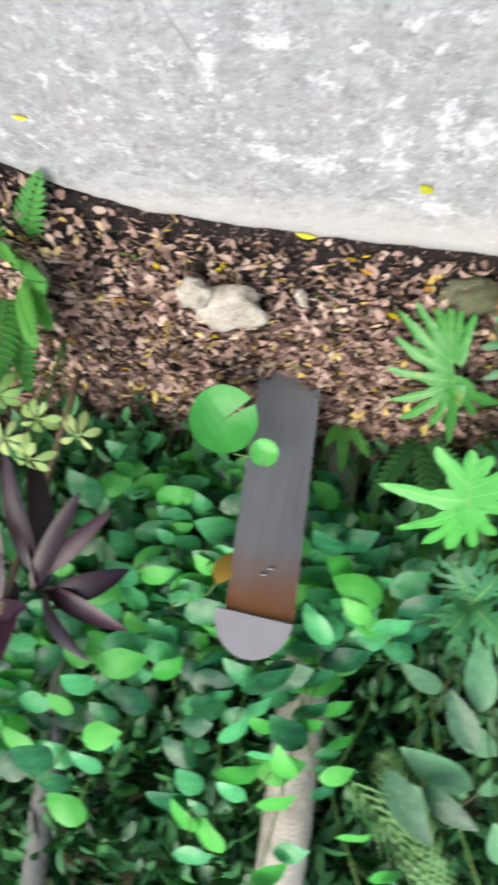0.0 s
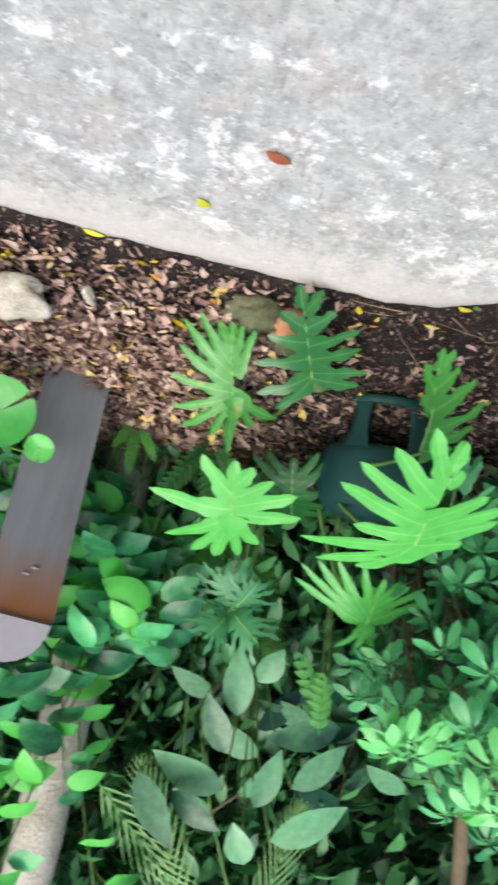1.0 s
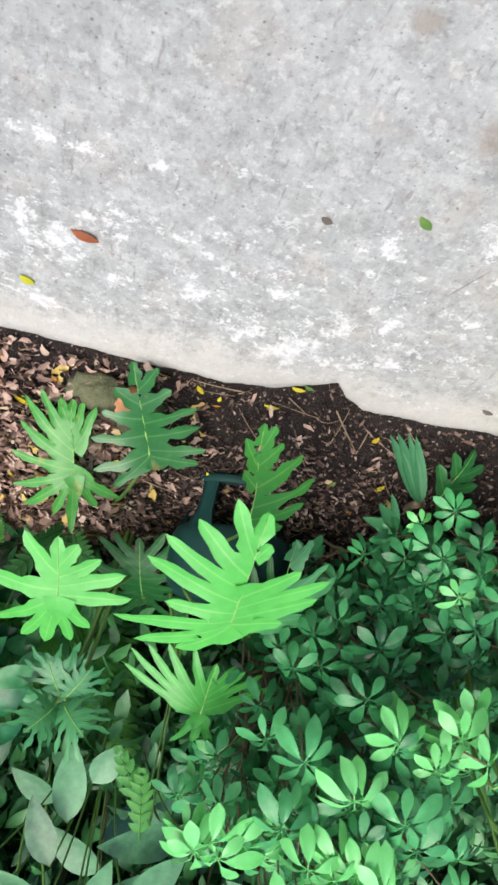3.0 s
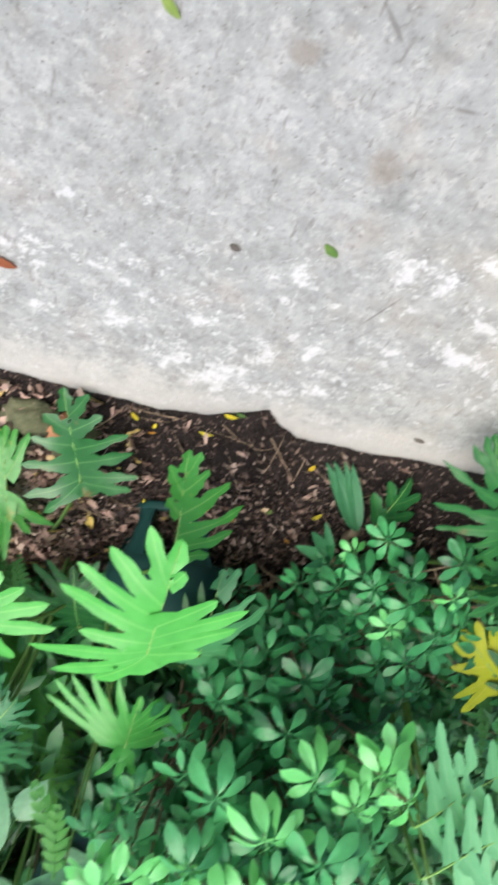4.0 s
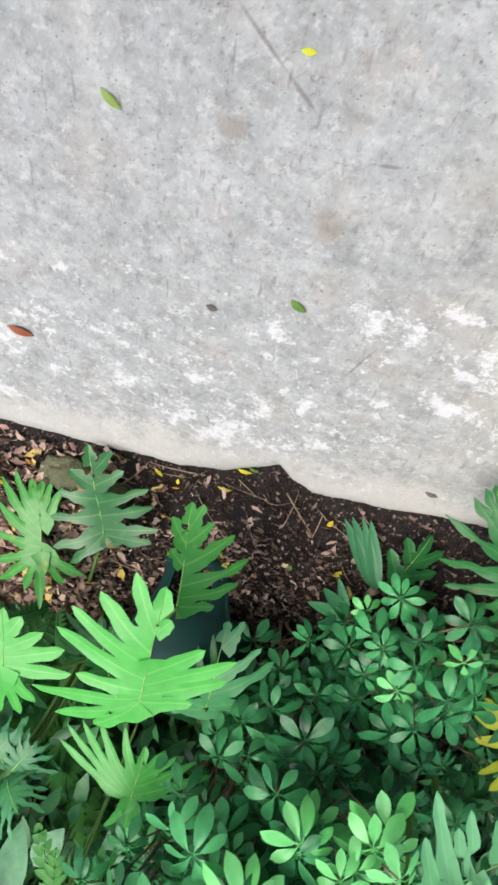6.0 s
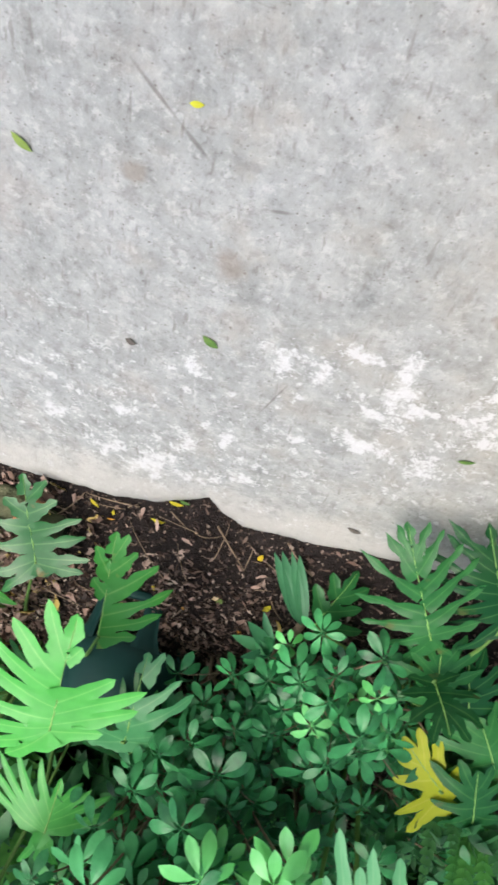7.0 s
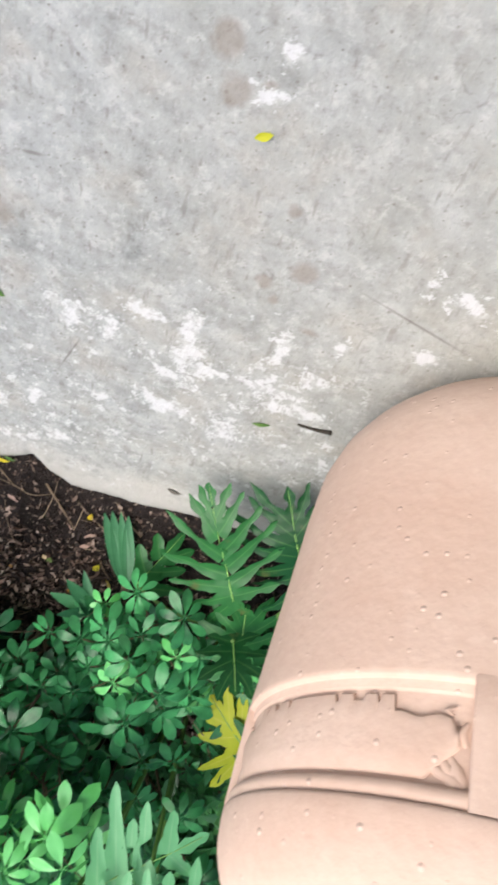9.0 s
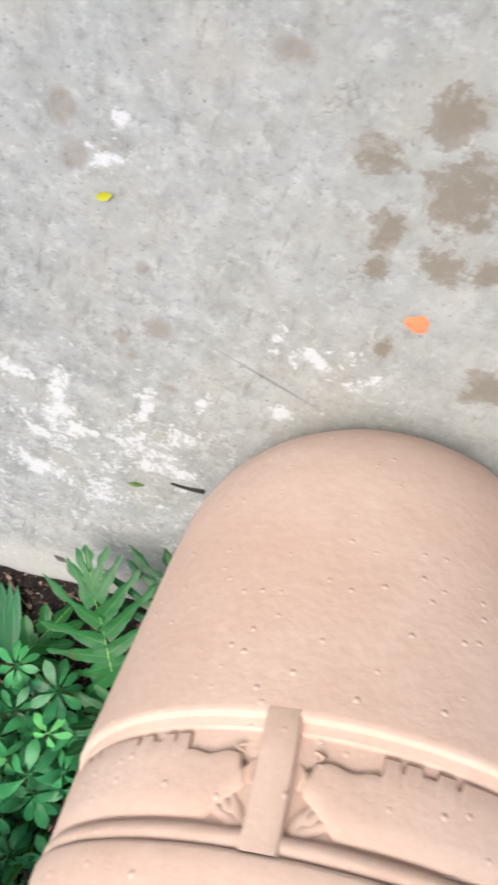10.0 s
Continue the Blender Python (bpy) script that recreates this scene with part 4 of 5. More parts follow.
lobed_plant("philodendron", (-2.12, 1.95, 0.25), "philodendron with dark green cut leaves and one yellow leaf", "philodendron", GROUP, [
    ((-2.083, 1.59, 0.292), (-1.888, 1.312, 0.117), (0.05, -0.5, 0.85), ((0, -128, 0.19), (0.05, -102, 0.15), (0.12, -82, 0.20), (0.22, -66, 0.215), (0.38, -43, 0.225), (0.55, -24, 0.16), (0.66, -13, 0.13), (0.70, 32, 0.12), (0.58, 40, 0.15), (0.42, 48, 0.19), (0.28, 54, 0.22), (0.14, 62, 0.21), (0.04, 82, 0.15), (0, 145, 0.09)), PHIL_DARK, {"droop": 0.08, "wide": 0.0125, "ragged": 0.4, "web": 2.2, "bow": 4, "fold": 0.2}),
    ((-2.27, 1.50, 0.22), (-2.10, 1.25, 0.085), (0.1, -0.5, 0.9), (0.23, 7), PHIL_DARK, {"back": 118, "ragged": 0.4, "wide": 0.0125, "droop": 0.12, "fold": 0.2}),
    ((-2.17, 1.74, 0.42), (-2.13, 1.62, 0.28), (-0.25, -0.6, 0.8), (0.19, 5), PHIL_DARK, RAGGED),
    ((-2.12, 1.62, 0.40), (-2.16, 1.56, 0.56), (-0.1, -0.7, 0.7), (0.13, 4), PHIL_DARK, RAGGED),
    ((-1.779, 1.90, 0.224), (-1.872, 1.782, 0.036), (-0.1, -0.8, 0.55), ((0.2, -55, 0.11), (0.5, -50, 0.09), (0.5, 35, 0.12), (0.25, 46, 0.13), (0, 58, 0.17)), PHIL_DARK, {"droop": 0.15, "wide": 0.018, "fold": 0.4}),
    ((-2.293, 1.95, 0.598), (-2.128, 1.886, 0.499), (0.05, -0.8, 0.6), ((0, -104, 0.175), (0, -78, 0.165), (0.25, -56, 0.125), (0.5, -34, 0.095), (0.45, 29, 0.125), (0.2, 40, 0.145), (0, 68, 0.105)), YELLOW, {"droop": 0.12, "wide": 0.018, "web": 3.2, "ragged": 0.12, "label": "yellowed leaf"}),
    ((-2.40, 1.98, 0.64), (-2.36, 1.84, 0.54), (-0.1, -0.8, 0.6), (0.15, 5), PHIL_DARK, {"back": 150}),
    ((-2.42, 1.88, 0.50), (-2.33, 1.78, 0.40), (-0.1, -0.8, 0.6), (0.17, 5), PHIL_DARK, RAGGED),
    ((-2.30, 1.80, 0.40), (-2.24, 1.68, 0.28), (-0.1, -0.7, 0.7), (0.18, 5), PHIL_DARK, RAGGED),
], 13)
BLUNT = {"back": 96, "wide": 0.0155, "web": 1.9, "droop": 0.06, "ragged": 0.15, "fold": 0.2, "bow": 4}
lobed_plant("oak_leaf_fern", (-2.1, 2.35, 0.38), "oak-leaf fern with pale blue-green blunt-lobed fronds", "fern", "", [
    ((-1.924, 1.80, 1.112), (-2.215, 1.701, 0.889), (0.0, -0.9, 0.4), ((0.2, -72, 0.135), (0.33, -72, 0.225), (0.42, -66, 0.12), (0.52, -67, 0.152), (0.7, -62, 0.102), (0.7, 60, 0.085), (0.5, 74, 0.105), (0.3, 81, 0.115), (0.1, 84, 0.11)), PHIL_BLUE, BLUNT),
    ((-1.943, 1.79, 1.229), (-2.31, 1.69, 1.0), (0.0, -0.9, 0.4), ((0.2, -68, 0.14), (0.35, -67, 0.14), (0.48, -71, 0.13), (0.6, -68, 0.105), (0.75, -65, 0.115), (0.3, 72, 0.12), (0.5, 70, 0.11), (0.7, 60, 0.09)), PHIL_BLUE, BLUNT),
    ((-2.15, 1.92, 1.24), (-2.55, 1.88, 1.12), (0.0, -0.9, 0.4), (0.16, 6), PHIL_BLUE, BLUNT),
    ((-2.25, 2.2, 1.35), (-2.65, 2.0, 1.22), (0.0, -0.75, 0.7), (0.18, 6), PHIL_BLUE, BLUNT),
], 14)


# ---- umbrella-tree shrubs ----
def compound_leaf(rng, leaflets, size):
    """Leaflets in a ring, like the ribs of an umbrella; the middle at the origin, facing +z."""
    pieces = []
    for k in range(leaflets):
        a = 360 * (k + rng.uniform(-0.2, 0.2)) / leaflets
        l = size * rng.uniform(0.74, 1.12)
        v, f = blade(l, l * rng.uniform(0.39, 0.48), 8, 0.55, rng.uniform(0.10, 0.55), 0.62, 0.68, across=2, dome=0.5)
        m = pose(0, 0, 0, 0, 0, a) @ pose(0, 0.012, 0.0015 * k, rng.uniform(-34, 14), rng.uniform(-20, 20), 0)
        pieces.append(([m @ q for q in v], f))
        pieces.append(tube([(0, 0, 0), m @ Vector((0, 0.004, 0))], 0.0016, 4))
    return joined(*pieces)


leaf_rng = random.Random(5)
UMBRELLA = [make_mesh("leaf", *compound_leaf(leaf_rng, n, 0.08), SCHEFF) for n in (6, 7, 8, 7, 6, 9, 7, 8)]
UMBRELLA_LIT = [make_mesh("leaf", *compound_leaf(leaf_rng, n, 0.08), SCHEFF_LIT) for n in (7, 8, 7, 9, 6)]
UMBRELLA_NEW = [make_mesh("leaf", *compound_leaf(leaf_rng, n, 0.08), SCHEFF_NEW) for n in (6, 7, 5, 8)]


def umbrella_shrub(base, crown, young, filler, seed, leaves=UMBRELLA):
    """crown and young: whorls of leaflets as x, y, z, leaflet length; filler: whorls further in, along each branch."""
    rng = random.Random(seed)
    b = Vector(base)
    shrub = thing("umbrella_tree_shrub", base, "glossy dark green umbrella-tree shrub with whorled leaflets", "shrub", "umbrella-tree shrubs")
    for x, y, z, size in crown + young:
        t = Vector((x, y, z)) - b
        start = Vector((rng.uniform(-0.08, 0.08), rng.uniform(-0.08, 0.08), -0.04))
        path = bent(start, t, Vector((t.x * 0.25, t.y * 0.2, t.z * 0.7)), 10)
        pieces = [tube(path, [0.009 - 0.00065 * i for i in range(11)], 6)]
        for k in range(filler + 1):
            s = 1.0 - 0.11 * k
            i = min(int(s * 10), 9)
            p = path[i].lerp(path[i + 1], s * 10 - i) if k else path[10]
            a = 2.4 * k + rng.uniform(-0.5, 0.5)
            out = Vector((math.cos(a), 0.35 + 0.5 * math.sin(a), 0.1 + 0.4 * rng.random())).normalized()
            reach = rng.uniform(0.08, 0.18) if k else 0.0
            end = p + out * reach
            if k:
                pieces.append(tube(bent(p, end, out * reach * 0.6 + UP * 0.02, 3), 0.0022, 4))
            n = Vector((rng.uniform(-0.4, 0.4), -0.72 + rng.uniform(-0.3, 0.3), 0.68)).normalized()
            m = n.to_track_quat("Z", "Y").to_matrix().to_4x4() @ pose(0, 0, 0, 0, 0, rng.uniform(0, 360))
            m = Matrix.Translation(end) @ m @ Matrix.Scale((size * 1.2 if not k else rng.uniform(0.055, 0.085)) / 0.08, 4)
            fresh = (x, y, z, size) in young and (k == 0 or rng.random() < 0.25)
            # Tall crown: inner whorls fall back to the darker green, shade by colour.
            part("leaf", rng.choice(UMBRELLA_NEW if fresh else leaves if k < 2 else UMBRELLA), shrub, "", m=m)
        part("branch", make_mesh("branch", *joined(*pieces), WOODY), shrub)
    return shrub


# low crown along the edge of the bed
umbrella_shrub((-1.85, 2.30, 0.30), [
    (-1.876, 2.00, 0.645, 0.075), (-1.962, 1.62, 0.39, 0.065), (-1.851, 1.74, 0.519, 0.062), (-1.797, 1.80, 0.288, 0.062), (-1.746, 1.86, 0.411, 0.07), (-1.676, 1.92, 0.451, 0.062),
    (-1.971, 1.78, 0.574, 0.078), (-1.858, 1.75, 0.433, 0.055), (-1.90, 1.80, 0.36, 0.06), (-2.05, 1.74, 0.44, 0.06), (-1.92, 1.86, 0.50, 0.06), (-1.75, 1.93, 0.52, 0.06), (-2.06, 1.84, 0.56, 0.065), (-2.10, 1.80, 0.34, 0.06)], [
    (-1.831, 1.83, 0.572, 0.058), (-1.979, 1.70, 0.478, 0.05), (-1.708, 1.875, 0.332, 0.045), (-2.20, 1.75, 0.441, 0.046)], 4, 31)
umbrella_shrub((-1.52, 2.38, 0.30), [
    (-1.603, 1.908, 0.772, 0.078), (-1.645, 2.01, 0.548, 0.058), (-1.562, 2.00, 0.439, 0.055), (-1.496, 2.00, 0.688, 0.07), (-1.657, 1.95, 0.841, 0.06), (-1.556, 1.93, 0.941, 0.085), (-1.418, 2.00, 0.75, 0.065),
    (-1.62, 1.96, 0.62, 0.055), (-1.50, 2.06, 0.54, 0.055), (-1.42, 2.12, 0.60, 0.06), (-1.56, 2.06, 0.60, 0.06), (-1.72, 2.06, 0.66, 0.06), (-1.38, 2.05, 0.86, 0.065), (-1.46, 2.02, 0.84, 0.07), (-1.70, 2.02, 0.76, 0.06)], [], 4, 32)
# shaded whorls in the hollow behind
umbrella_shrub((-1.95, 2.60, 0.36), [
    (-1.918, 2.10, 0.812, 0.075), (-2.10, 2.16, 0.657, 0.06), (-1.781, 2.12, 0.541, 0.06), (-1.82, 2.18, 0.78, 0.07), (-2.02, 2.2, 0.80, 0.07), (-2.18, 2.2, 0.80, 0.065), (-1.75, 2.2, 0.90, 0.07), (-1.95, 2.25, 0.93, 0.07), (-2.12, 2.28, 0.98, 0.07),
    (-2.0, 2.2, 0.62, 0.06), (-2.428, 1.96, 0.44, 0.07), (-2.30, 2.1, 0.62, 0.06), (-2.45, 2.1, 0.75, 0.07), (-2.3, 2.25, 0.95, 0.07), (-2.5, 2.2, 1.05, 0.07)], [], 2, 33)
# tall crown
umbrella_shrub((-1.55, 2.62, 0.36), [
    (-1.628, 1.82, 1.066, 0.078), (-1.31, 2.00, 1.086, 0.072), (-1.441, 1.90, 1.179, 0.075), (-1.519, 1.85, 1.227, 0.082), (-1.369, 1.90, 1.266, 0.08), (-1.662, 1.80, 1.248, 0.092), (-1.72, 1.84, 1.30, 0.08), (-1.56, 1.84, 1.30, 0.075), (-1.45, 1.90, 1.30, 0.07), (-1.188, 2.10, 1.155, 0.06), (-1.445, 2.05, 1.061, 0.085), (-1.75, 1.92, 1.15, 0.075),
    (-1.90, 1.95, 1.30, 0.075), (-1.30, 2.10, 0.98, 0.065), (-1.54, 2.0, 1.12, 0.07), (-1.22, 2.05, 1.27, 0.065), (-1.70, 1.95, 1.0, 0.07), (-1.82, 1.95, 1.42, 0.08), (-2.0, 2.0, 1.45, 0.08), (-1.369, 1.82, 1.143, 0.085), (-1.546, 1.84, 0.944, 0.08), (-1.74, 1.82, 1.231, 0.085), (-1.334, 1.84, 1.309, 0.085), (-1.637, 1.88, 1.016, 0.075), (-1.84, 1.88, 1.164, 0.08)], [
    (-1.814, 1.78, 1.006, 0.085), (-1.885, 1.76, 1.06, 0.075), (-1.78, 1.80, 1.07, 0.06), (-1.75, 1.80, 1.10, 0.06), (-1.512, 1.80, 1.213, 0.095), (-1.633, 1.80, 1.045, 0.085), (-1.847, 1.80, 0.95, 0.085), (-1.557, 1.84, 1.20, 0.08), (-1.817, 1.86, 0.984, 0.07)], 4, 34, UMBRELLA_LIT)
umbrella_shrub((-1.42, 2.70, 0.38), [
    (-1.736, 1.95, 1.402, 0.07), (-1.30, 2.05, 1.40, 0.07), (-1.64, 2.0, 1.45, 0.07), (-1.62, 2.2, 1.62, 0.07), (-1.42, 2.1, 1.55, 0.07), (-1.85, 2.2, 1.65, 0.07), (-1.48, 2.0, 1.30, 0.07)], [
    (-1.169, 1.90, 1.368, 0.095), (-1.20, 1.92, 1.40, 0.085), (-1.13, 1.90, 1.39, 0.075), (-1.11, 1.93, 1.35, 0.06), (-1.24, 1.90, 1.36, 0.07), (-1.31, 1.92, 1.375, 0.065), (-1.433, 1.88, 1.387, 0.09), (-1.556, 1.85, 1.382, 0.095), (-1.51, 1.87, 1.36, 0.08), (-1.62, 1.84, 1.40, 0.085), (-1.60, 1.86, 1.36, 0.065), (-1.387, 1.90, 1.506, 0.09), (-1.45, 1.90, 1.515, 0.075), (-1.524, 1.90, 1.518, 0.085), (-1.60, 1.90, 1.52, 0.075), (-1.632, 1.90, 1.567, 0.075), (-1.70, 1.88, 1.48, 0.075), (-1.66, 1.86, 1.42, 0.08), (-1.70, 1.9, 1.36, 0.06), (-1.50, 1.86, 1.40, 0.06)], 3, 35, UMBRELLA_LIT)


# ---- trailing vine with heart-shaped leaves ----
def heart(length, width, rng):
    v, f = blade(length, width, 9, 0.16, rng.uniform(0.15, 0.5), 0.42, 0.78, 0.08, 2, 0.3)
    return v, f


VINES = [make_mesh("leaf", *heart(l, w, leaf_rng), VINE) for l, w in ((0.165, 0.095), (0.15, 0.09), (0.135, 0.08), (0.175, 0.105))]
VINES_NEW = [make_mesh("leaf", *heart(l, w, leaf_rng), VINE_NEW) for l, w in ((0.14, 0.085), (0.16, 0.10))]


def vine(base, x0, x1, seed, stems, z_top):
    rng = random.Random(seed)
    b = Vector(base)
    plant = thing("climbing_vine", base, "dense vine with glossy heart-shaped green leaves on thin stems", "vine", "vines behind the post")
    for k in range(stems):
        x = x0 + (x1 - x0) * (k + rng.random()) / stems
        top = Vector((x, 2.60 + rng.uniform(-0.12, 0.35), rng.uniform(0.75, z_top))) - b
        path = bent(Vector((rng.uniform(-0.2, 0.2), rng.uniform(-0.1, 0.2), -0.05)), top, Vector((top.x * 0.4, 0.1, top.z * 0.7)), 9)
        pieces = [tube(path, 0.004, 5)]
        for q in range(10):
            s = 0.36 + 0.64 * q / 9
            i = min(int(s * 9), 8)
            p = path[i].lerp(path[i + 1], s * 9 - i)
            out = Vector((rng.uniform(-1, 1), rng.uniform(-1.1, 0.1), rng.uniform(0.0, 0.6))).normalized()
            end = p + out * rng.uniform(0.04, 0.10)
            at_x, at_z = end.x + b.x, end.z + b.z
            if -0.24 < at_x < 0.30 and at_z < 1.35:
                end.y = max(end.y, 2.66 - b.y)
            pieces.append(tube([p, p.lerp(end, 0.5) + UP * 0.008, end], 0.0018, 4))
            tip = end + Vector((rng.choice((-1, 1)) * rng.uniform(0.3, 1), -0.3 + 0.3 * out.y, -0.3 + 0.3 * rng.random()))
            m = facing(end, tip, (rng.uniform(-0.5, 0.5), -0.8, 0.5 + rng.uniform(-0.45, 0.45)))
            young = rng.random() < 0.34
            part("leaf", rng.choice(VINES_NEW if young else VINES), plant, m=m @ Matrix.Scale(rng.uniform(0.7, 1.25), 4))
        part("stem", make_mesh("stem", *joined(*pieces), STEM), plant)
    return plant


vine((0.65, 2.95, 0.42), 0.55, 1.25, 43, 12, 2.2)
climber = vine((0.25, 2.85, 0.40), 0.0, 0.65, 41, 20, 2.1)
vine((-0.25, 2.85, 0.40), -0.55, 0.05, 42, 16, 2.1)
withered = Vector((0.175, 2.47, 1.13)) - climber.location
part("leaf", make_mesh("leaf", *blade(0.13, 0.075, 6, 0.3, 0.4, 0.45), WITHERED), climber, "withered ochre leaf", m=facing(withered, withered + Vector((-0.3, -0.2, -0.9)), (0, -0.9, 0.4)))
part("stem", make_mesh("stem", *tube(bent((0, 0, 0.3), withered, (0.02, -0.1, 0.6), 6), 0.003, 5), STEM), climber)

# ---- shrub with broad pointed leaves ----
BROADS = [make_mesh("leaf", *blade(l, w, 10, 0.16, d, 0.42, 0.88, 0.02, 2), BROAD) for l, w, d in ((0.27, 0.125, 0.12), (0.25, 0.12, 0.2), (0.29, 0.13, 0.1))]


def broad_shrub(base, tops, seed, leaves=6):
    rng = random.Random(seed)
    b = Vector(base)
    plant = thing("broad_leaf_shrub", base, "shrub with broad pointed grey-green leaves", "shrub", "broad-leaf shrubs")
    for top in tops:
        path = bent(Vector((rng.uniform(-0.05, 0.05), 0, -0.05)), Vector(top) - b, Vector((0, 0, (top[2] - b.z) * 0.7)), 8)
        part("stem", make_mesh("stem", *tube(path, [0.010 - 0.0007 * i for i in range(9)], 6), WOODY), plant)
        for q in range(leaves):
            s = 1.0 - 0.5 * q / leaves
            i = min(int(s * 8), 7)
            p = path[i].lerp(path[i + 1], s * 8 - i)
            a = 2.4 * q + rng.uniform(-0.3, 0.3)
            out = Vector((math.cos(a), -0.35 + 0.3 * math.sin(a), -0.35 - 0.5 * math.sin(a)))
            m = facing(p, p + out, (0.25 * math.cos(a), -0.85, 0.6))
            part("leaf", rng.choice(BROADS), plant, m=m @ Matrix.Scale(rng.uniform(0.75, 1.05), 4))
    return plant


near_broad = broad_shrub((-0.95, 3.05, 0.42), [(-0.80, 3.0, 1.35), (-1.02, 2.95, 1.55), (-1.25, 3.0, 1.40), (-0.75, 2.95, 1.1), (-1.15, 2.9, 1.15)], 51, 4)
for foot, tip in (((-0.82, 2.63, 1.53), (-0.70, 2.55, 1.35)), ((-0.96, 2.63, 1.69), (-1.01, 2.55, 1.49)), ((-1.09, 2.63, 1.61), (-1.26, 2.55, 1.44)), ((-0.84, 2.63, 1.40), (-0.79, 2.55, 1.16)), ((-0.84, 2.68, 1.66), (-0.56, 2.60, 1.58)),
                  ((-0.65, 2.63, 1.68), (-0.82, 2.55, 1.78)), ((-0.94, 2.58, 1.86), (-0.86, 2.50, 1.74)), ((-1.04, 2.65, 1.79), (-1.30, 2.57, 1.65)), ((-1.26, 2.68, 1.38), (-0.97, 2.60, 1.47)), ((-0.89, 2.58, 1.27), (-0.95, 2.50, 1.15)), ((-0.52, 2.63, 1.64), (-0.67, 2.55, 1.85))):
    f, t = Vector(foot) - near_broad.location, Vector(tip) - near_broad.location
    l = (t - f).length
    part("leaf", make_mesh("leaf", *blade(l, max(0.45 * l, 0.10), 10, 0.16, 0.12, 0.42, 0.88, 0.02, 2), BROAD), near_broad, m=facing(f, t, (0.1, -0.85, 0.5)))
    part("stem", make_mesh("stem", *tube(bent((0, 0, -0.04), f, (0, 0, f.z * 0.75), 7), 0.004, 5), STEM), near_broad)
broad_shrub((-1.6, 3.2, 0.45), [(-1.45, 3.1, 1.7), (-1.75, 3.1, 1.6), (-0.9, 3.1, 1.8)], 52)


# ---- ferns ----
def fern(base, fronds, label, seed, mat_=FERN, name="fern"):
    rng = random.Random(seed)
    b = Vector(base)
    plant = thing(name, base, label, "fern", "ferns in the bed")
    for tip, width, pairs in fronds:
        t = Vector(tip) - b
        l = t.length
        part("frond", make_mesh("frond", *frond(l, width, pairs, rng, 0.12), mat_), plant, m=facing((0, 0, -0.02), t + UP * 0.12 * l, (0, -0.7, 0.7)))
    return plant


fern((1.12, 2.28, 0.17), [((0.94, 1.80, 0.02), 0.16, 16), ((0.90, 1.97, 0.30), 0.18, 16), ((1.15, 1.80, 0.10), 0.16, 16), ((0.86, 2.02, 0.42), 0.18, 18), ((0.88, 1.95, 0.52), 0.19, 18), ((0.90, 2.08, 0.64), 0.19, 18), ((1.05, 1.92, 0.22), 0.17, 16), ((1.0, 2.05, 0.72), 0.18, 18), ((1.3, 2.0, 0.5), 0.18, 16)], "bright green sword fern beside the concrete slab", 61)
fern((-0.22, 2.72, 0.34), [((-0.235, 2.66, 0.60), 0.075, 14), ((-0.33, 2.6, 0.52), 0.07, 12), ((-0.15, 2.62, 0.50), 0.07, 12)], "small upright sword fern beside the metal post", 62)
fern((-0.55, 2.75, 0.35), [((-0.45, 2.45, 0.55), 0.14, 12), ((-0.70, 2.45, 0.62), 0.14, 12), ((-0.35, 2.6, 0.7), 0.14, 12), ((-0.8, 2.6, 0.75), 0.14, 14), ((-0.6, 2.5, 0.8), 0.13, 14)], "dark shaded fern under the philodendron", 63, FERN_SHADED)
fern((-2.35, 2.1, 0.35), [((-2.35, 1.9, 0.75), 0.10, 18), ((-2.5, 1.85, 0.6), 0.10, 18), ((-2.28, 1.95, 0.85), 0.10, 18), ((-2.55, 1.9, 0.85), 0.1, 18)], "dark sword fern between the shrub and the planter", 64, FERN_SHADED)
hanging = fern((-2.45, 2.12, 0.36), [((-2.40, 1.95, 1.12), 0.09, 26), ((-2.52, 1.98, 1.05), 0.09, 26), ((-2.36, 1.97, 0.98), 0.085, 24)], "tall narrow sword fern beside the planter", 68)
fern((-0.7, 3.0, 0.42), [((-0.5, 2.75, 1.15), 0.3, 22), ((-0.85, 2.75, 1.05), 0.3, 22), ((-0.6, 2.7, 0.95), 0.28, 22), ((-1.05, 2.75, 1.25), 0.3, 24), ((-0.35, 2.8, 1.3), 0.3, 24)], "feathery fern with fine narrow leaflets", 65)



def palm():
    base = Vector((-0.75, 3.05, 0.42))
    plant = thing("palm", base, "small palm with pale stalks and long narrow leaflets", "palm")
    rng = random.Random(66)
    for o, t, w in (((-0.86, 2.85, 2.15), (-0.52, 2.72, 1.62), 0.42), ((-1.1, 3.0, 2.2), (-1.25, 2.9, 1.7), 0.4), ((-0.36, 2.66, 1.66), (-0.80, 2.60, 2.05), 0.40)):
        e, t = Vector(o) - base, Vector(t) - base
        part("frond", make_mesh("frond", *frond((t - e).length, w, 12, rng, 0.1, 36, 0.11), PALM), plant, m=facing(e, t, (0, -0.85, 0.5)))
        part("stalk", make_mesh("stalk", *tube(bent((0, 0, -0.04), e, (0.15, 0.1, 1.0), 8), 0.006, 6), STEM), plant)
    return plant


palm()


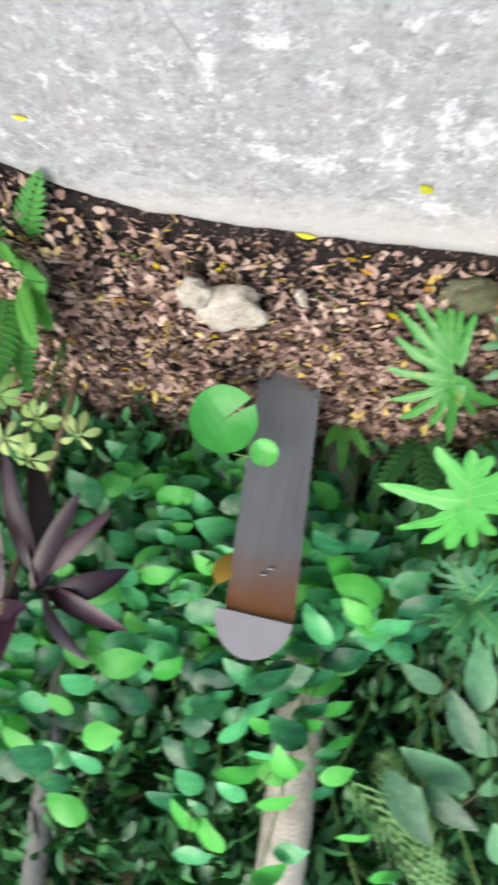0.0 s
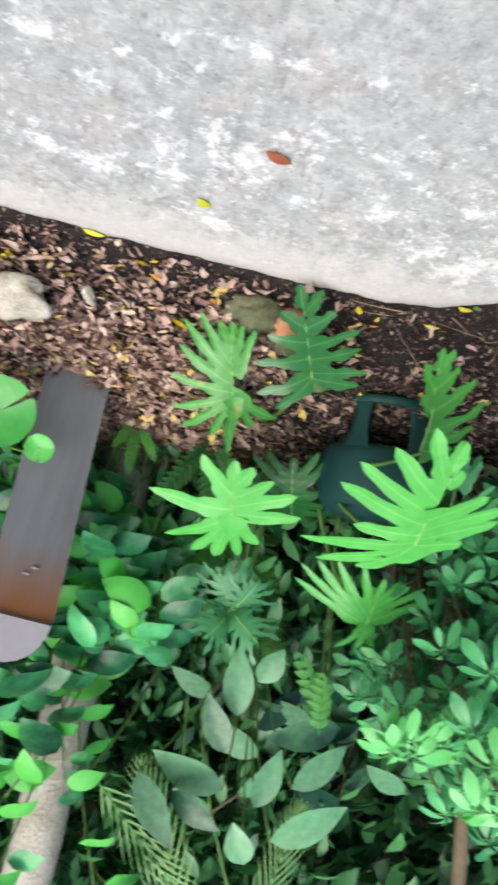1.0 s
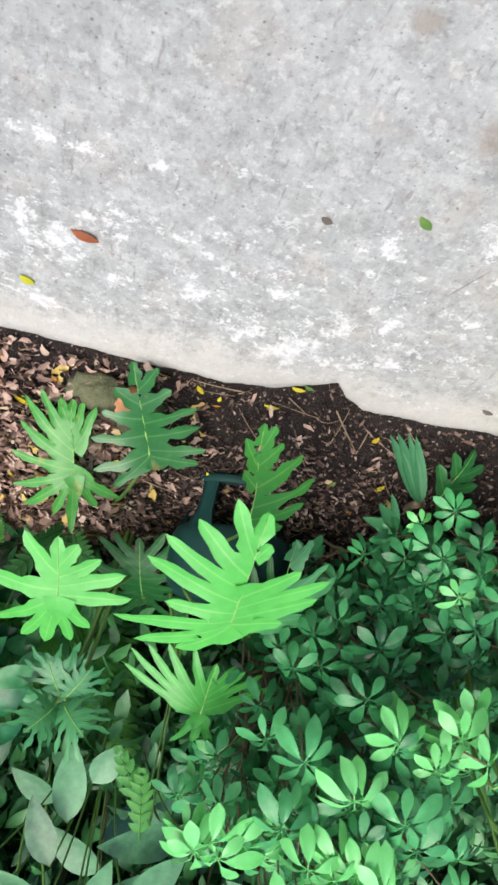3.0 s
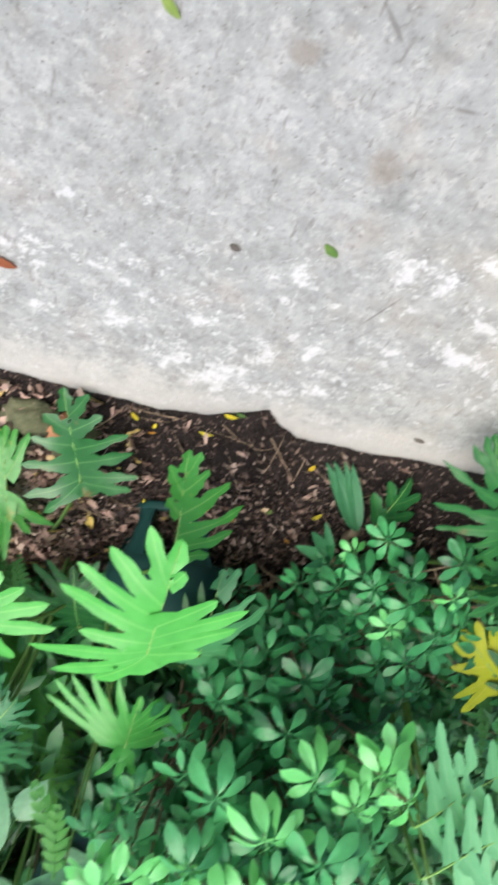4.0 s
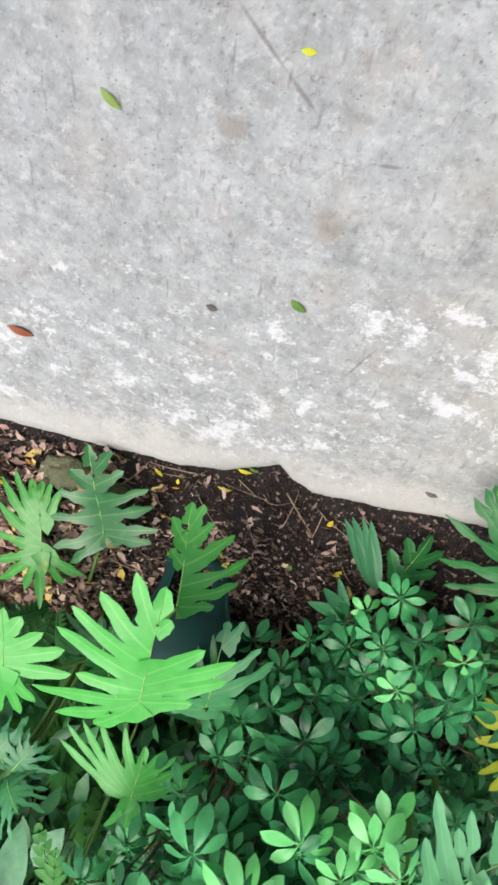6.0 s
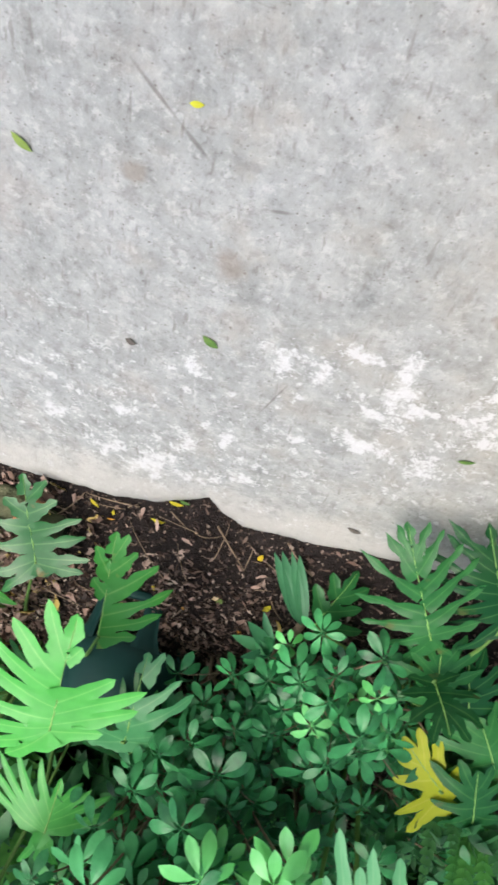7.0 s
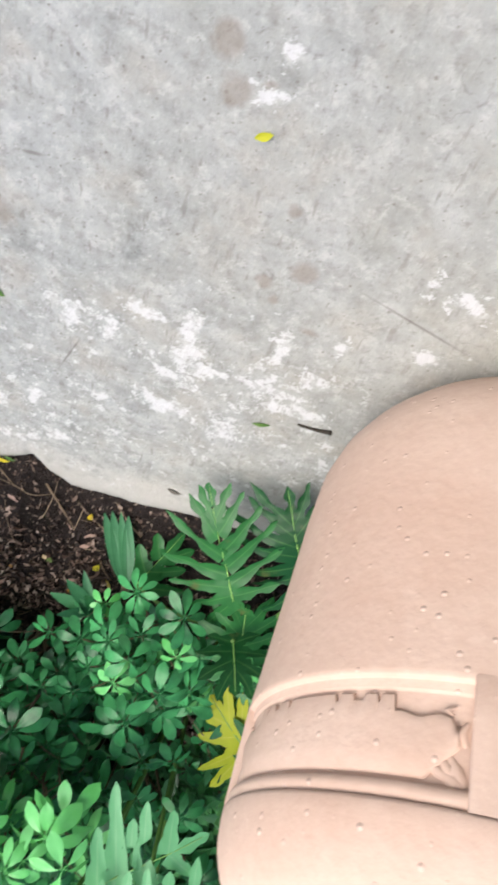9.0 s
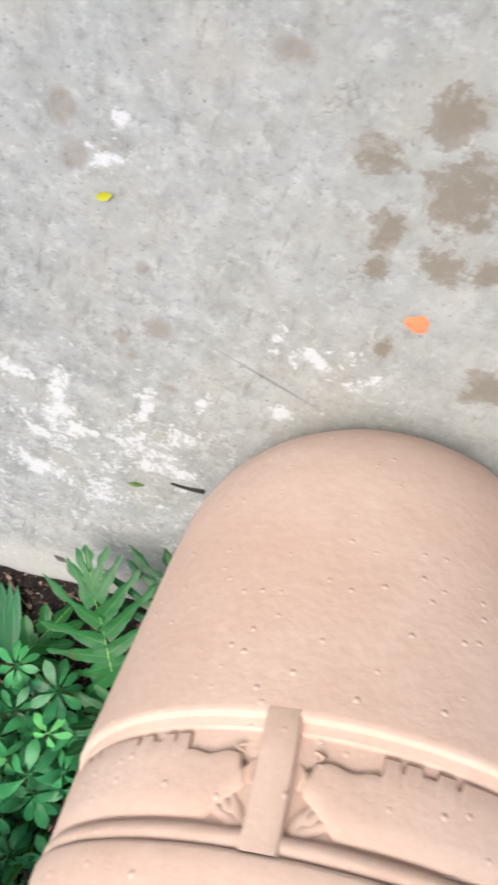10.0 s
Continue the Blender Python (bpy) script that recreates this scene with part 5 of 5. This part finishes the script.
# ---- purple cordyline, variegated shrub, round-leaved plant ----
def strap_plant(name, base, label, category, leaves, mat_, width, seed):
    rng = random.Random(seed)
    b = Vector(base)
    plant = thing(name, base, label, category)
    loose = 1.0 if width > 0.09 else 0.0
    for foot, tip in leaves:
        f, t = Vector(foot) - b, Vector(tip) - b
        f += loose * Vector((rng.uniform(-0.04, 0.04), 0, rng.uniform(-0.08, 0.05)))
        l = (t - f).length
        side = loose * rng.uniform(-0.7, 0.7)
        part("leaf", make_mesh("leaf", *blade(l, width * rng.uniform(0.8, 1.15), 9, 0.35, rng.uniform(0.05, 0.15 + 0.3 * loose), 0.42, 0.7, 0.08 * loose), mat_), plant, m=facing(f, t, (side, -0.9, 0.45 + 0.6 * side)))
    top = max((Vector(f) for f, t in leaves), key=lambda v: v.z) - b
    part("stem", make_mesh("stem", *tube(bent((0, 0, -0.05), top, (0, 0, top.z * 0.6), 6), 0.016, 8), WOODY), plant)
    return plant


strap_plant("strap_fern", (-1.74, 2.05, 0.26), "low strap fern with folded blue-green blades at the bed's edge", "fern", [
    ((-1.73, 1.955, 0.21), (-1.575, 1.85, 0.03)), ((-1.738, 1.952, 0.21), (-1.600, 1.84, 0.02)), ((-1.745, 1.95, 0.21), (-1.632, 1.83, 0.015)), ((-1.75, 1.95, 0.21), (-1.662, 1.83, 0.02)), ((-1.74, 1.955, 0.215), (-1.622, 1.87, 0.06))], STRAP, 0.044, 75)
strap_plant("strap_fern", (-1.66, 2.12, 0.30), "small dark strap fern with one lime blade among the shrubs", "fern", [
    ((-1.67, 1.98, 0.33), (-1.522, 1.92, 0.345)), ((-1.67, 1.98, 0.33), (-1.575, 1.93, 0.40)), ((-1.66, 1.98, 0.32), (-1.56, 1.88, 0.30)), ((-1.67, 1.98, 0.33), (-1.60, 1.87, 0.255))], STRAP_DARK, 0.04, 77)
strap_plant("cordyline", (0.90, 2.62, 0.38), "purple-leaved cordyline with broad strap leaves", "cordyline", [
    ((0.80, 2.50, 1.27), (0.86, 2.36, 0.72)), ((0.79, 2.50, 1.27), (0.575, 2.35, 0.97)), ((0.79, 2.50, 1.26), (0.49, 2.42, 1.17)), ((0.79, 2.5, 1.30), (0.475, 2.42, 1.36)), ((0.80, 2.5, 1.31), (0.64, 2.38, 1.50)),
    ((0.90, 2.46, 1.28), (0.95, 2.2, 1.02)), ((0.90, 2.44, 1.36), (0.93, 2.3, 1.12)), ((0.90, 2.5, 1.30), (0.86, 2.42, 1.60)), ((0.82, 2.5, 1.27), (0.70, 2.30, 0.92)), ((0.83, 2.5, 1.26), (1.0, 2.25, 0.85)), ((0.85, 2.5, 1.3), (1.08, 2.35, 1.4))], PURPLE, 0.092, 71)


def rosette_plant(name, base, label, category, spots, mat_, leaflets, size, seed):
    rng = random.Random(seed)
    b = Vector(base)
    plant = thing(name, base, label, category)
    for p in spots:
        e = Vector(p) - b
        part("leaf", make_mesh("leaf", *compound_leaf(rng, leaflets, size), mat_), plant, m=Matrix.Translation(e) @ Vector((0, -0.6, 0.8)).to_track_quat("Z", "Y").to_matrix().to_4x4())
        part("stem", make_mesh("stem", *tube(bent((0, 0, -0.04), e, (0, 0, e.z * 0.6), 5), 0.004, 5), STEM), plant)
    return plant


rosette_plant("variegated_shrub", (0.92, 2.42, 0.28), "small shrub with cream and green variegated leaves", "shrub", [(0.84, 2.15, 0.73), (0.83, 2.15, 0.87), (0.95, 2.2, 0.80), (0.74, 2.3, 0.72), (0.98, 2.12, 0.68)], CREAM, 7, 0.075, 72)
FINE = {"back": 140, "wide": 0.008, "ragged": 0.5, "web": 1.6, "droop": 0.3, "curl": 0.3}
lobed_plant("cut_leaf_shrub", (-0.78, 2.62, 0.33), "low plant with finely cut grey-green leaves", "shrub", "", [
    ((-0.70, 2.42, 1.04), (-0.62, 2.34, 0.94), (0.1, -0.9, 0.4), (0.13, 6), PHIL_COOL, FINE),
    ((-0.73, 2.42, 1.07), (-0.80, 2.35, 1.15), (-0.1, -0.9, 0.4), (0.13, 6), PHIL_COOL, FINE),
    ((-0.72, 2.42, 1.05), (-0.78, 2.33, 0.95), (-0.1, -0.9, 0.4), (0.12, 6), PHIL_COOL, FINE),
    ((-0.69, 2.42, 1.08), (-0.63, 2.36, 1.17), (0.1, -0.9, 0.4), (0.11, 6), PHIL_COOL, FINE)], 73)
sprig = thing("fern", (-1.08, 2.50, 0.34), "fern sprig with small rounded bright green leaflets", "fern", "ferns in the bed")
sprig_base = Vector((-1.08, 2.50, 0.34))
for a, b_ in (((-1.06, 2.25, 1.36), (-0.90, 2.18, 1.17)), ((-1.04, 2.27, 1.40), (-0.99, 2.16, 1.22))):
    a, b_ = Vector(a) - sprig_base, Vector(b_) - sprig_base
    part("frond", make_mesh("frond", *frond((b_ - a).length, 0.10, 7, random.Random(78), 0.1, 62, 0.46), FERN), sprig, m=facing(a, b_, (0, -0.9, 0.4)))
    part("stem", make_mesh("stem", *tube(bent((0, 0, -0.04), a, (0, 0, a.z * 0.6), 6), 0.004, 5), STEM), sprig)


def round_leaf(radius, rng):
    """A round leaf with a notch at its stalk, gently cupped."""
    vs, fs = [Vector((0, 0, 0))], []
    n, rings = 30, 4
    for r in range(1, rings + 1):
        for k in range(n + 1):
            a = math.radians(-85 + 350 * k / n)
            q = radius * r / rings * (1 + 0.012 * math.sin(k * 1.7))
            vs.append(Vector((q * math.cos(a), q * math.sin(a), 0.25 * q * q / radius + 0.005 * math.sin(k * 0.6) * (r / rings) ** 2)))
    for k in range(n):
        fs.append((0, 1 + k, 2 + k))
    for r in range(rings - 1):
        for k in range(n):
            a = 1 + r * (n + 1) + k
            fs.append((a, a + n + 1, a + n + 2, a + 1))
    return vs, fs


def round_plant():
    base = Vector((0.28, 2.62, 0.33))
    plant = thing("round_leaved_plant", base, "plant with round glossy bright green notched leaves", "plant")
    rng = random.Random(74)
    for p, r in (((0.250, 2.40, 0.535), 0.128), ((0.083, 2.38, 0.645), 0.052)):
        e = Vector(p) - base
        part("leaf", make_mesh("leaf", *round_leaf(r, rng), PHIL), plant, m=Matrix.Translation(e) @ Vector((0.05, -0.9, 0.45)).to_track_quat("Z", "Y").to_matrix().to_4x4() @ pose(0, 0, 0, 0, 0, rng.uniform(0, 360)))
        part("petiole", make_mesh("petiole", *tube(bent((0, 0, -0.03), e, (0, -0.05, e.z + 0.1), 6), 0.004, 6), STEM), plant)
    return plant


round_plant()


# ---- trees and hedge behind ----
def trunk(name, points, radius, mat_, label):
    base = Vector(points[0])
    tree = thing(name, base, label, "tree")
    pts = [Vector(p) - base for p in points]
    vs, fs = tube(bent(pts[0], pts[-1], pts[1], 16), [radius * (1.15 - 0.35 * i / 16) for i in range(17)], 18)
    for v in vs:
        v += 0.012 * Vector((noise.noise(v * 7), noise.noise(v * 7 + Vector((5, 0, 0))), 0))
    part("trunk", make_mesh("trunk", vs, fs, mat_), tree)
    rng = random.Random(name + str(radius))
    top = pts[-1]
    for k in range(5):
        a = k * 1.3
        end = top + Vector((math.cos(a) * 0.9, math.sin(a) * 0.7 + 0.3, 0.7 + 0.2 * k))
        part("limb", make_mesh("limb", *tube(bent(top - UP * 0.1 * k, end, (end - top) * 0.4 + UP * 0.2, 6), [radius * 0.4 * (1 - 0.12 * i) for i in range(7)], 8), mat_), tree)
    pieces = []
    for k in range(350):
        p = top + Vector((rng.gauss(0, 0.8), rng.gauss(1.2, 0.6), rng.gauss(1.4, 0.4)))
        v, f = blade(0.16, 0.07, 2, 0.2, 0.3)
        m = Matrix.Translation(p) @ pose(0, 0, 0, rng.uniform(-60, 30), rng.uniform(-40, 40), rng.uniform(0, 360))
        pieces.append(([m @ q for q in v], f))
    part("crown", make_mesh("crown", *joined(*pieces), HEDGE), tree)
    return tree


trunk("pale_barked_tree", [(-0.22, 2.98, 0.40), (-0.22, 2.98, 1.4), (-0.26, 3.02, 3.2)], 0.105, BARK, "tree with a pale flaking trunk behind the vine")
trunk("grey_barked_tree", [(0.86, 3.2, 0.45), (0.84, 3.2, 1.4), (0.66, 3.25, 3.2)], 0.055, BARK_GREY, "slim grey-barked tree behind the vine")
trunk("slim_tree", [(-2.05, 3.1, 0.45), (-2.05, 3.1, 1.2), (-2.02, 3.1, 3.2)], 0.035, WOODY, "slim brown-stemmed tree behind the shrubs")


def leaf_mass(name, count, box, size, mat_, seed, label):
    rng = random.Random(seed)
    vs, fs = [], []
    shapes = [blade(size * s, size * s * 0.42, 3, 0.25, 0.25) for s in (0.8, 1.0, 1.25)]
    for k in range(count):
        p = Vector([rng.uniform(a, b) for a, b in box])
        m = Matrix.Translation(p) @ pose(0, 0, 0, rng.uniform(-70, 25), rng.uniform(-35, 35), rng.uniform(90, 270))
        v, f = rng.choice(shapes)
        n = len(vs)
        vs += [m @ q for q in v]
        fs += [tuple(i + n for i in q) for q in f]
    return tagged(new(name, make_mesh(name, vs, fs, mat_)), label, "foliage", kind="stuff")


leaf_mass("background_foliage", 16000, ((-5.5, 4.5), (3.3, 4.8), (0.4, 3.6)), 0.22, HEDGE, 81, "dense dark green background foliage behind the bed")
def crumbs():
    """Bits of bark, grit and leaf on the bare soil along the slab."""
    rng = random.Random(92)
    vs, fs = [], []
    made = 0
    while made < 9000:
        x = rng.uniform(-2.4, 1.5)
        y = edge_y(x) + rng.uniform(0.0, 0.55) ** 1.0
        s = rng.uniform(0.002, 0.007)
        m = Matrix.Translation((x, y, soil_z(x, y) + 0.3 * s)) @ pose(0, 0, 0, rng.uniform(0, 360), rng.uniform(0, 360), rng.uniform(0, 360)) @ Matrix.Diagonal((s * rng.uniform(0.6, 2.2), s, s * 0.6, 1))
        n = len(vs)
        vs += [m @ Vector(q) for q in ((1, 0, 0), (-1, 0, 0), (0, 1, 0), (0, -1, 0), (0, 0, 1), (0, 0, -1))]
        fs += [tuple(i + n for i in q) for q in ((0, 2, 4), (2, 1, 4), (1, 3, 4), (3, 0, 4), (2, 0, 5), (1, 2, 5), (3, 1, 5), (0, 3, 5))]
        made += 1
    return tagged(new("soil_crumbs", make_mesh("soil_crumbs", vs, fs, MULCH, smooth=False)), "scattered grit and bark crumbs on dark soil", "soil", kind="stuff")


crumbs()


def build_back_wall():
    vs = [(x, y, z) for z in (-0.1, 2.0, 4.2) for x, y in ((-9, 5.2), (9, 5.2), (9, 5.4), (-9, 5.4))]
    fs = [(i * 4 + k, i * 4 + (k + 1) % 4, i * 4 + 4 + (k + 1) % 4, i * 4 + 4 + k) for i in range(2) for k in range(4)] + [(8, 9, 10, 11)]
    return tagged(new("wall_north", make_mesh("wall_north", vs, fs, MOSSY, smooth=False)), "plain mossy wall closing the garden behind the foliage", "wall", kind="structure")


build_back_wall()


def build_front_wall():
    # Added wall, never in view: cuts low sky light so the hollows darken.
    vs = [(x, y, z) for z in (-0.1, 1.2, 2.6) for x, y in ((-9, -3.2), (9, -3.2), (9, -3.0), (-9, -3.0))]
    fs = [(i * 4 + k, i * 4 + (k + 1) % 4, i * 4 + 4 + (k + 1) % 4, i * 4 + 4 + k) for i in range(2) for k in range(4)] + [(8, 9, 10, 11)]
    return tagged(new("light_blocker_south", make_mesh("light_blocker_south", vs, fs, MOSSY, smooth=False)), "plain mossy wall closing the far side of the path", "wall", kind="structure")


build_front_wall()
leaf_mass("undergrowth", 900, ((-3.0, -2.2), (2.0, 2.75), (0.30, 0.75)), 0.09, HEDGE, 83, "low dark undergrowth between the shrub and the planter")
leaf_mass("undergrowth", 3200, ((-1.5, 1.3), (3.12, 3.5), (0.8, 2.3)), 0.11, HEDGE, 84, "dense mid-green leaves behind the vine and broad-leaf shrubs")
leaf_mass("undergrowth", 4200, ((-3.2, 1.8), (2.75, 3.4), (0.35, 1.3)), 0.12, HEDGE, 82, "low dark undergrowth beneath the shrubs")


# ---- leaf litter and fallen leaves ----
def build_litter(name, mat_, count, x0, x1, size, seed, label, category, bare):
    """Dry scraps strewn over the soil; bare: how far from the slab the soil shows through."""
    rng = random.Random(seed)
    shapes = []
    for k in range(40):
        l = size * rng.uniform(0.028, 0.075)
        shapes.append(blade(l, l * rng.uniform(0.30, 0.6), 4, rng.uniform(-0.5, 0.7), rng.uniform(-0.35, 0.35), rng.uniform(0.4, 0.6), rng.uniform(0.5, 1.0)))
        for q in shapes[-1][0]:
            q += Vector((rng.uniform(-1, 1), rng.uniform(-1, 1), rng.uniform(-1, 1))) * 0.09 * l
    spots = []
    while len(spots) < count:
        x, y = rng.uniform(x0, x1), rng.uniform(1.4, 3.3)
        if x < x0 + 0.4 and rng.random() > (x - x0) / 0.4 or x > x1 - 0.4 and rng.random() > (x1 - x) / 0.4:
            continue
        d = y - edge_y(x)
        if d < 0.01 or rng.random() > min(1.0, max(0.07, (d - 0.02) / bare)):
            continue
        spots.append((x, y, soil_z(x, y) + rng.uniform(0.002, 0.022)))
    pick = np.array([rng.randrange(len(shapes)) for _ in spots])
    turns = np.array([Euler((radians(rng.uniform(-20, 45)), radians(rng.uniform(-35, 35)), rng.uniform(0, 6.283))).to_matrix() for _ in spots])
    scraps = np.array([[tuple(q) for q in v] for v, f in shapes])[pick]
    verts = np.einsum("nij,nkj->nki", turns, scraps) + np.array(spots)[:, None, :]
    faces = np.array(shapes[0][1])[None] + (np.arange(count) * verts.shape[1])[:, None, None]
    me = bpy.data.meshes.new(name)
    me.from_pydata(verts.reshape(-1, 3).tolist(), [], faces.reshape(-1, 4).tolist())
    me.materials.append(mat_)
    me.shade_smooth()
    return tagged(new(name, me), label, category, kind="stuff")


build_litter("leaf_litter", LITTER, 19000, -0.95, 2.3, 0.9, 91, "thick layer of dry brown fallen leaves on the soil", "leaf litter", 0.14)
build_litter("leaf_litter", LITTER, 700, -1.9, -0.75, 0.75, 94, "sparse dry brown leaves over dark bark mulch", "leaf litter", 0.45)
build_litter("bark_mulch", MULCH, 22000, -3.2, -0.5, 0.5, 93, "fine dark brown bark mulch on the soil", "mulch", 0.32)


def fallen_leaf(x, y, z, length, turn, mat_, label, group, seed, wide=1.0):
    rng = random.Random(seed)
    v, f = blade(length, length * wide * rng.uniform(0.34, 0.44), 6, rng.uniform(0.1, 0.4), rng.uniform(-0.15, 0.15), 0.5, 0.85)
    for q in v:
        q.y -= 0.5 * length
    low = min(q.z for q in v)
    ob = thing("fallen_leaf", (x, y, z), label, "leaf", group, me=make_mesh("fallen_leaf", v, f, mat_))
    ob.matrix_basis = Matrix.Translation((x, y, z - low + 0.002)) @ pose(0, 0, 0, 0, 0, turn)
    return ob


ON_SLAB = "leaves fallen on the concrete"
for i, (x, y, l, a, mat_, label) in enumerate((
        (-0.265, 1.655, 0.052, 60, FALLEN_LIME, "yellow-green leaf on the concrete slab"), (-0.424, 1.387, 0.085, 70, FALLEN_RED, "russet brown leaf on the concrete slab"),
        (-1.003, 1.068, 0.034, 80, FALLEN_GREY, "small grey-brown round leaf on the concrete slab"), (-1.223, 0.978, 0.055, 55, FALLEN_GREEN, "olive green leaf on the concrete slab"),
        (-0.742, 0.572, 0.058, 50, FALLEN_GREEN, "narrow green leaf on the concrete slab"), (-1.125, 0.379, 0.030, 95, FALLEN_LIME, "pale yellow leaf on the concrete slab"),
        (-1.774, 0.340, 0.040, 125, FALLEN_LIME, "bright yellow leaf on the concrete slab"), (-1.97, 1.113, 0.05, 100, FALLEN_GREEN, "narrow green leaf on the concrete slab"),
        (0.93, 1.605, 0.05, 80, FALLEN_YELLOW, "yellow-green leaf on the concrete slab"), (0.06, 1.965, 0.075, 85, FALLEN_YELLOW, "bright yellow leaf at the slab's edge"),
        (-1.19, 1.79, 0.055, 80, FALLEN_YELLOW, "yellow leaf at the slab's edge"), (-1.22, 1.765, 0.045, 60, FALLEN_GREEN, "yellow-green leaf at the slab's edge"), (-1.794, 1.603, 0.05, 75, FALLEN_GREY, "tan leaf at the slab's edge"))):
    fallen_leaf(x, y, 0.0, l, a, mat_, label, ON_SLAB, 100 + i, 1.9 if "round" in label or i == 0 else 0.85 if "narrow" in label else 1.1)
rng = random.Random(101)
for i in range(75):
    x = rng.uniform(-0.75, 1.15) if i < 60 else rng.uniform(-1.7, -0.8)
    y = edge_y(x) + rng.uniform(0.03, 0.62 if i < 60 else 0.4)
    fallen_leaf(x, y, soil_z(x, y) + 0.014, rng.uniform(0.03, 0.07), rng.uniform(0, 360), rng.choice((FALLEN_YELLOW, FALLEN_YELLOW, FALLEN_YELLOW, FALLEN_YELLOW, FALLEN_GREEN, FALLEN_OCHRE)), "yellowing fallen leaf on the dry leaf litter", "yellow leaves on the leaf litter", 200 + i)


# ---- stones, twigs, petals ----
def stone(name, at, size, mat_, label, seed, turn=0):
    bm = bmesh.new()
    bmesh.ops.create_icosphere(bm, subdivisions=3, radius=1.0)
    off = Vector((seed * 3.1, 0, 0))
    for v in bm.verts:
        k = 1 + 0.40 * noise.noise(v.co * 1.4 + off) + 0.22 * noise.noise(v.co * 3.5 + off) + 0.10 * noise.noise(v.co * 8 + off)
        v.co = Vector((v.co.x * size[0], v.co.y * size[1], v.co.z * size[2])) * k
    me = bpy.data.meshes.new(name)
    bm.to_mesh(me)
    bm.free()
    me.materials.append(mat_)
    me.shade_smooth()
    ob = thing(name, at, label, "stone", me=me)
    ob.matrix_basis = Matrix.Translation(at) @ pose(0, 0, 0, 20, 0, turn)
    return ob


stone("pale_rock", (0.30, 2.20, 0.19), (0.145, 0.095, 0.045), ROCK, "pale weathered rock lying in the leaf litter", 1, 25)
stone("pale_rock", (0.42, 2.17, 0.175), (0.085, 0.06, 0.035), ROCK, "small pale rock lying in the leaf litter", 2, 60)
stone("pale_rock", (0.04, 2.14, 0.14), (0.022, 0.04, 0.018), ROCK, "small white stone lying in the leaf litter", 3, 30)
stone("mossy_stone", (-0.55, 2.07, 0.070), (0.125, 0.07, 0.055), MOSSY, "flat mossy stone under the philodendron", 4, 5)
stone("mossy_stone", (-0.70, 2.10, 0.10), (0.08, 0.07, 0.08), MOSSY, "mossy stone under the philodendron", 5, 40)
stone("terracotta_shard", (-0.655, 2.02, 0.10), (0.05, 0.03, 0.07), SHARD, "broken orange terracotta shard by the mossy stone", 6, 15)


def twig(points, radius, mat_, label, seed):
    base = Vector(points[0])
    pts = bent(Vector((0, 0, 0)), Vector(points[2]) - base, Vector(points[1]) - base, 8)
    return thing("twig", base, label, "twig", "twigs", me=make_mesh("twig", *tube(pts, [radius * (1 - 0.07 * i) for i in range(9)], 6), mat_))


twig([(-2.15, 1.045, 0.006), (-2.11, 1.055, 0.010), (-2.06, 1.06, 0.006)], 0.006, DARK_TWIG, "short dark twig on the concrete beside the planter", 1)
for a, mid_, b_, r in (((-1.352, 1.845, 0.006), (-1.457, 1.955, 0.05), (-1.566, 2.031, 0.115), 0.0035), ((-1.406, 2.20, 0.165), (-1.501, 1.99, 0.12), (-1.609, 1.978, 0.115), 0.003), ((-1.50, 1.90, 0.02), (-1.49, 1.99, 0.10), (-1.466, 2.10, 0.13), 0.0025)):
    twig([a, mid_, b_], r, TWIG, "pale dry twig lying on the dark mulch", 0)
rng = random.Random(111)
for i in range(46):
    x = rng.uniform(-1.75, 1.0)
    y = edge_y(x) + rng.uniform(0.03, 0.5)
    a, l = rng.uniform(0, 6.28), rng.uniform(0.06, 0.28)
    x2, y2 = x + l * math.cos(a), y + 0.6 * l * math.sin(a)
    y2 = max(y2, edge_y(x2) + 0.02)
    xm, ym = 0.5 * (x + x2) + rng.uniform(-0.03, 0.03), 0.5 * (y + y2)
    twig([(x, y, soil_z(x, y) + 0.014), (xm, ym, soil_z(xm, max(ym, edge_y(xm) + 0.02)) + 0.03), (x2, y2, soil_z(x2, y2) + 0.014)], rng.uniform(0.0015, 0.0035), TWIG, "thin dry twig lying on the leaf litter", i)


def petal(at, radius, mat_, name, label):
    vs = [Vector((0, 0, 0.004))]
    n = 18
    for k in range(n):
        a = 2 * math.pi * k / n
        q = radius * (1 + 0.12 * math.sin(3 * a + 1))
        vs.append(Vector((q * math.cos(a), 0.8 * q * math.sin(a), 0.002 + 0.002 * math.sin(5 * a))))
    return thing(name, at, label, "petal", me=make_mesh(name, vs, [(0, 1 + k, 1 + (k + 1) % n) for k in range(n)], mat_))


petal((-2.425, 0.355, 0.001), 0.024, ORANGE, "fallen_petal", "orange petal lying on the concrete by the planter")
for p in ((-2.47, 2.00, 0.26), (-2.50, 2.06, 0.22)):
    petal(p, 0.02, RED, "red_flower", "small red flower beside the philodendron").rotation_euler = (radians(60), 0, 0)
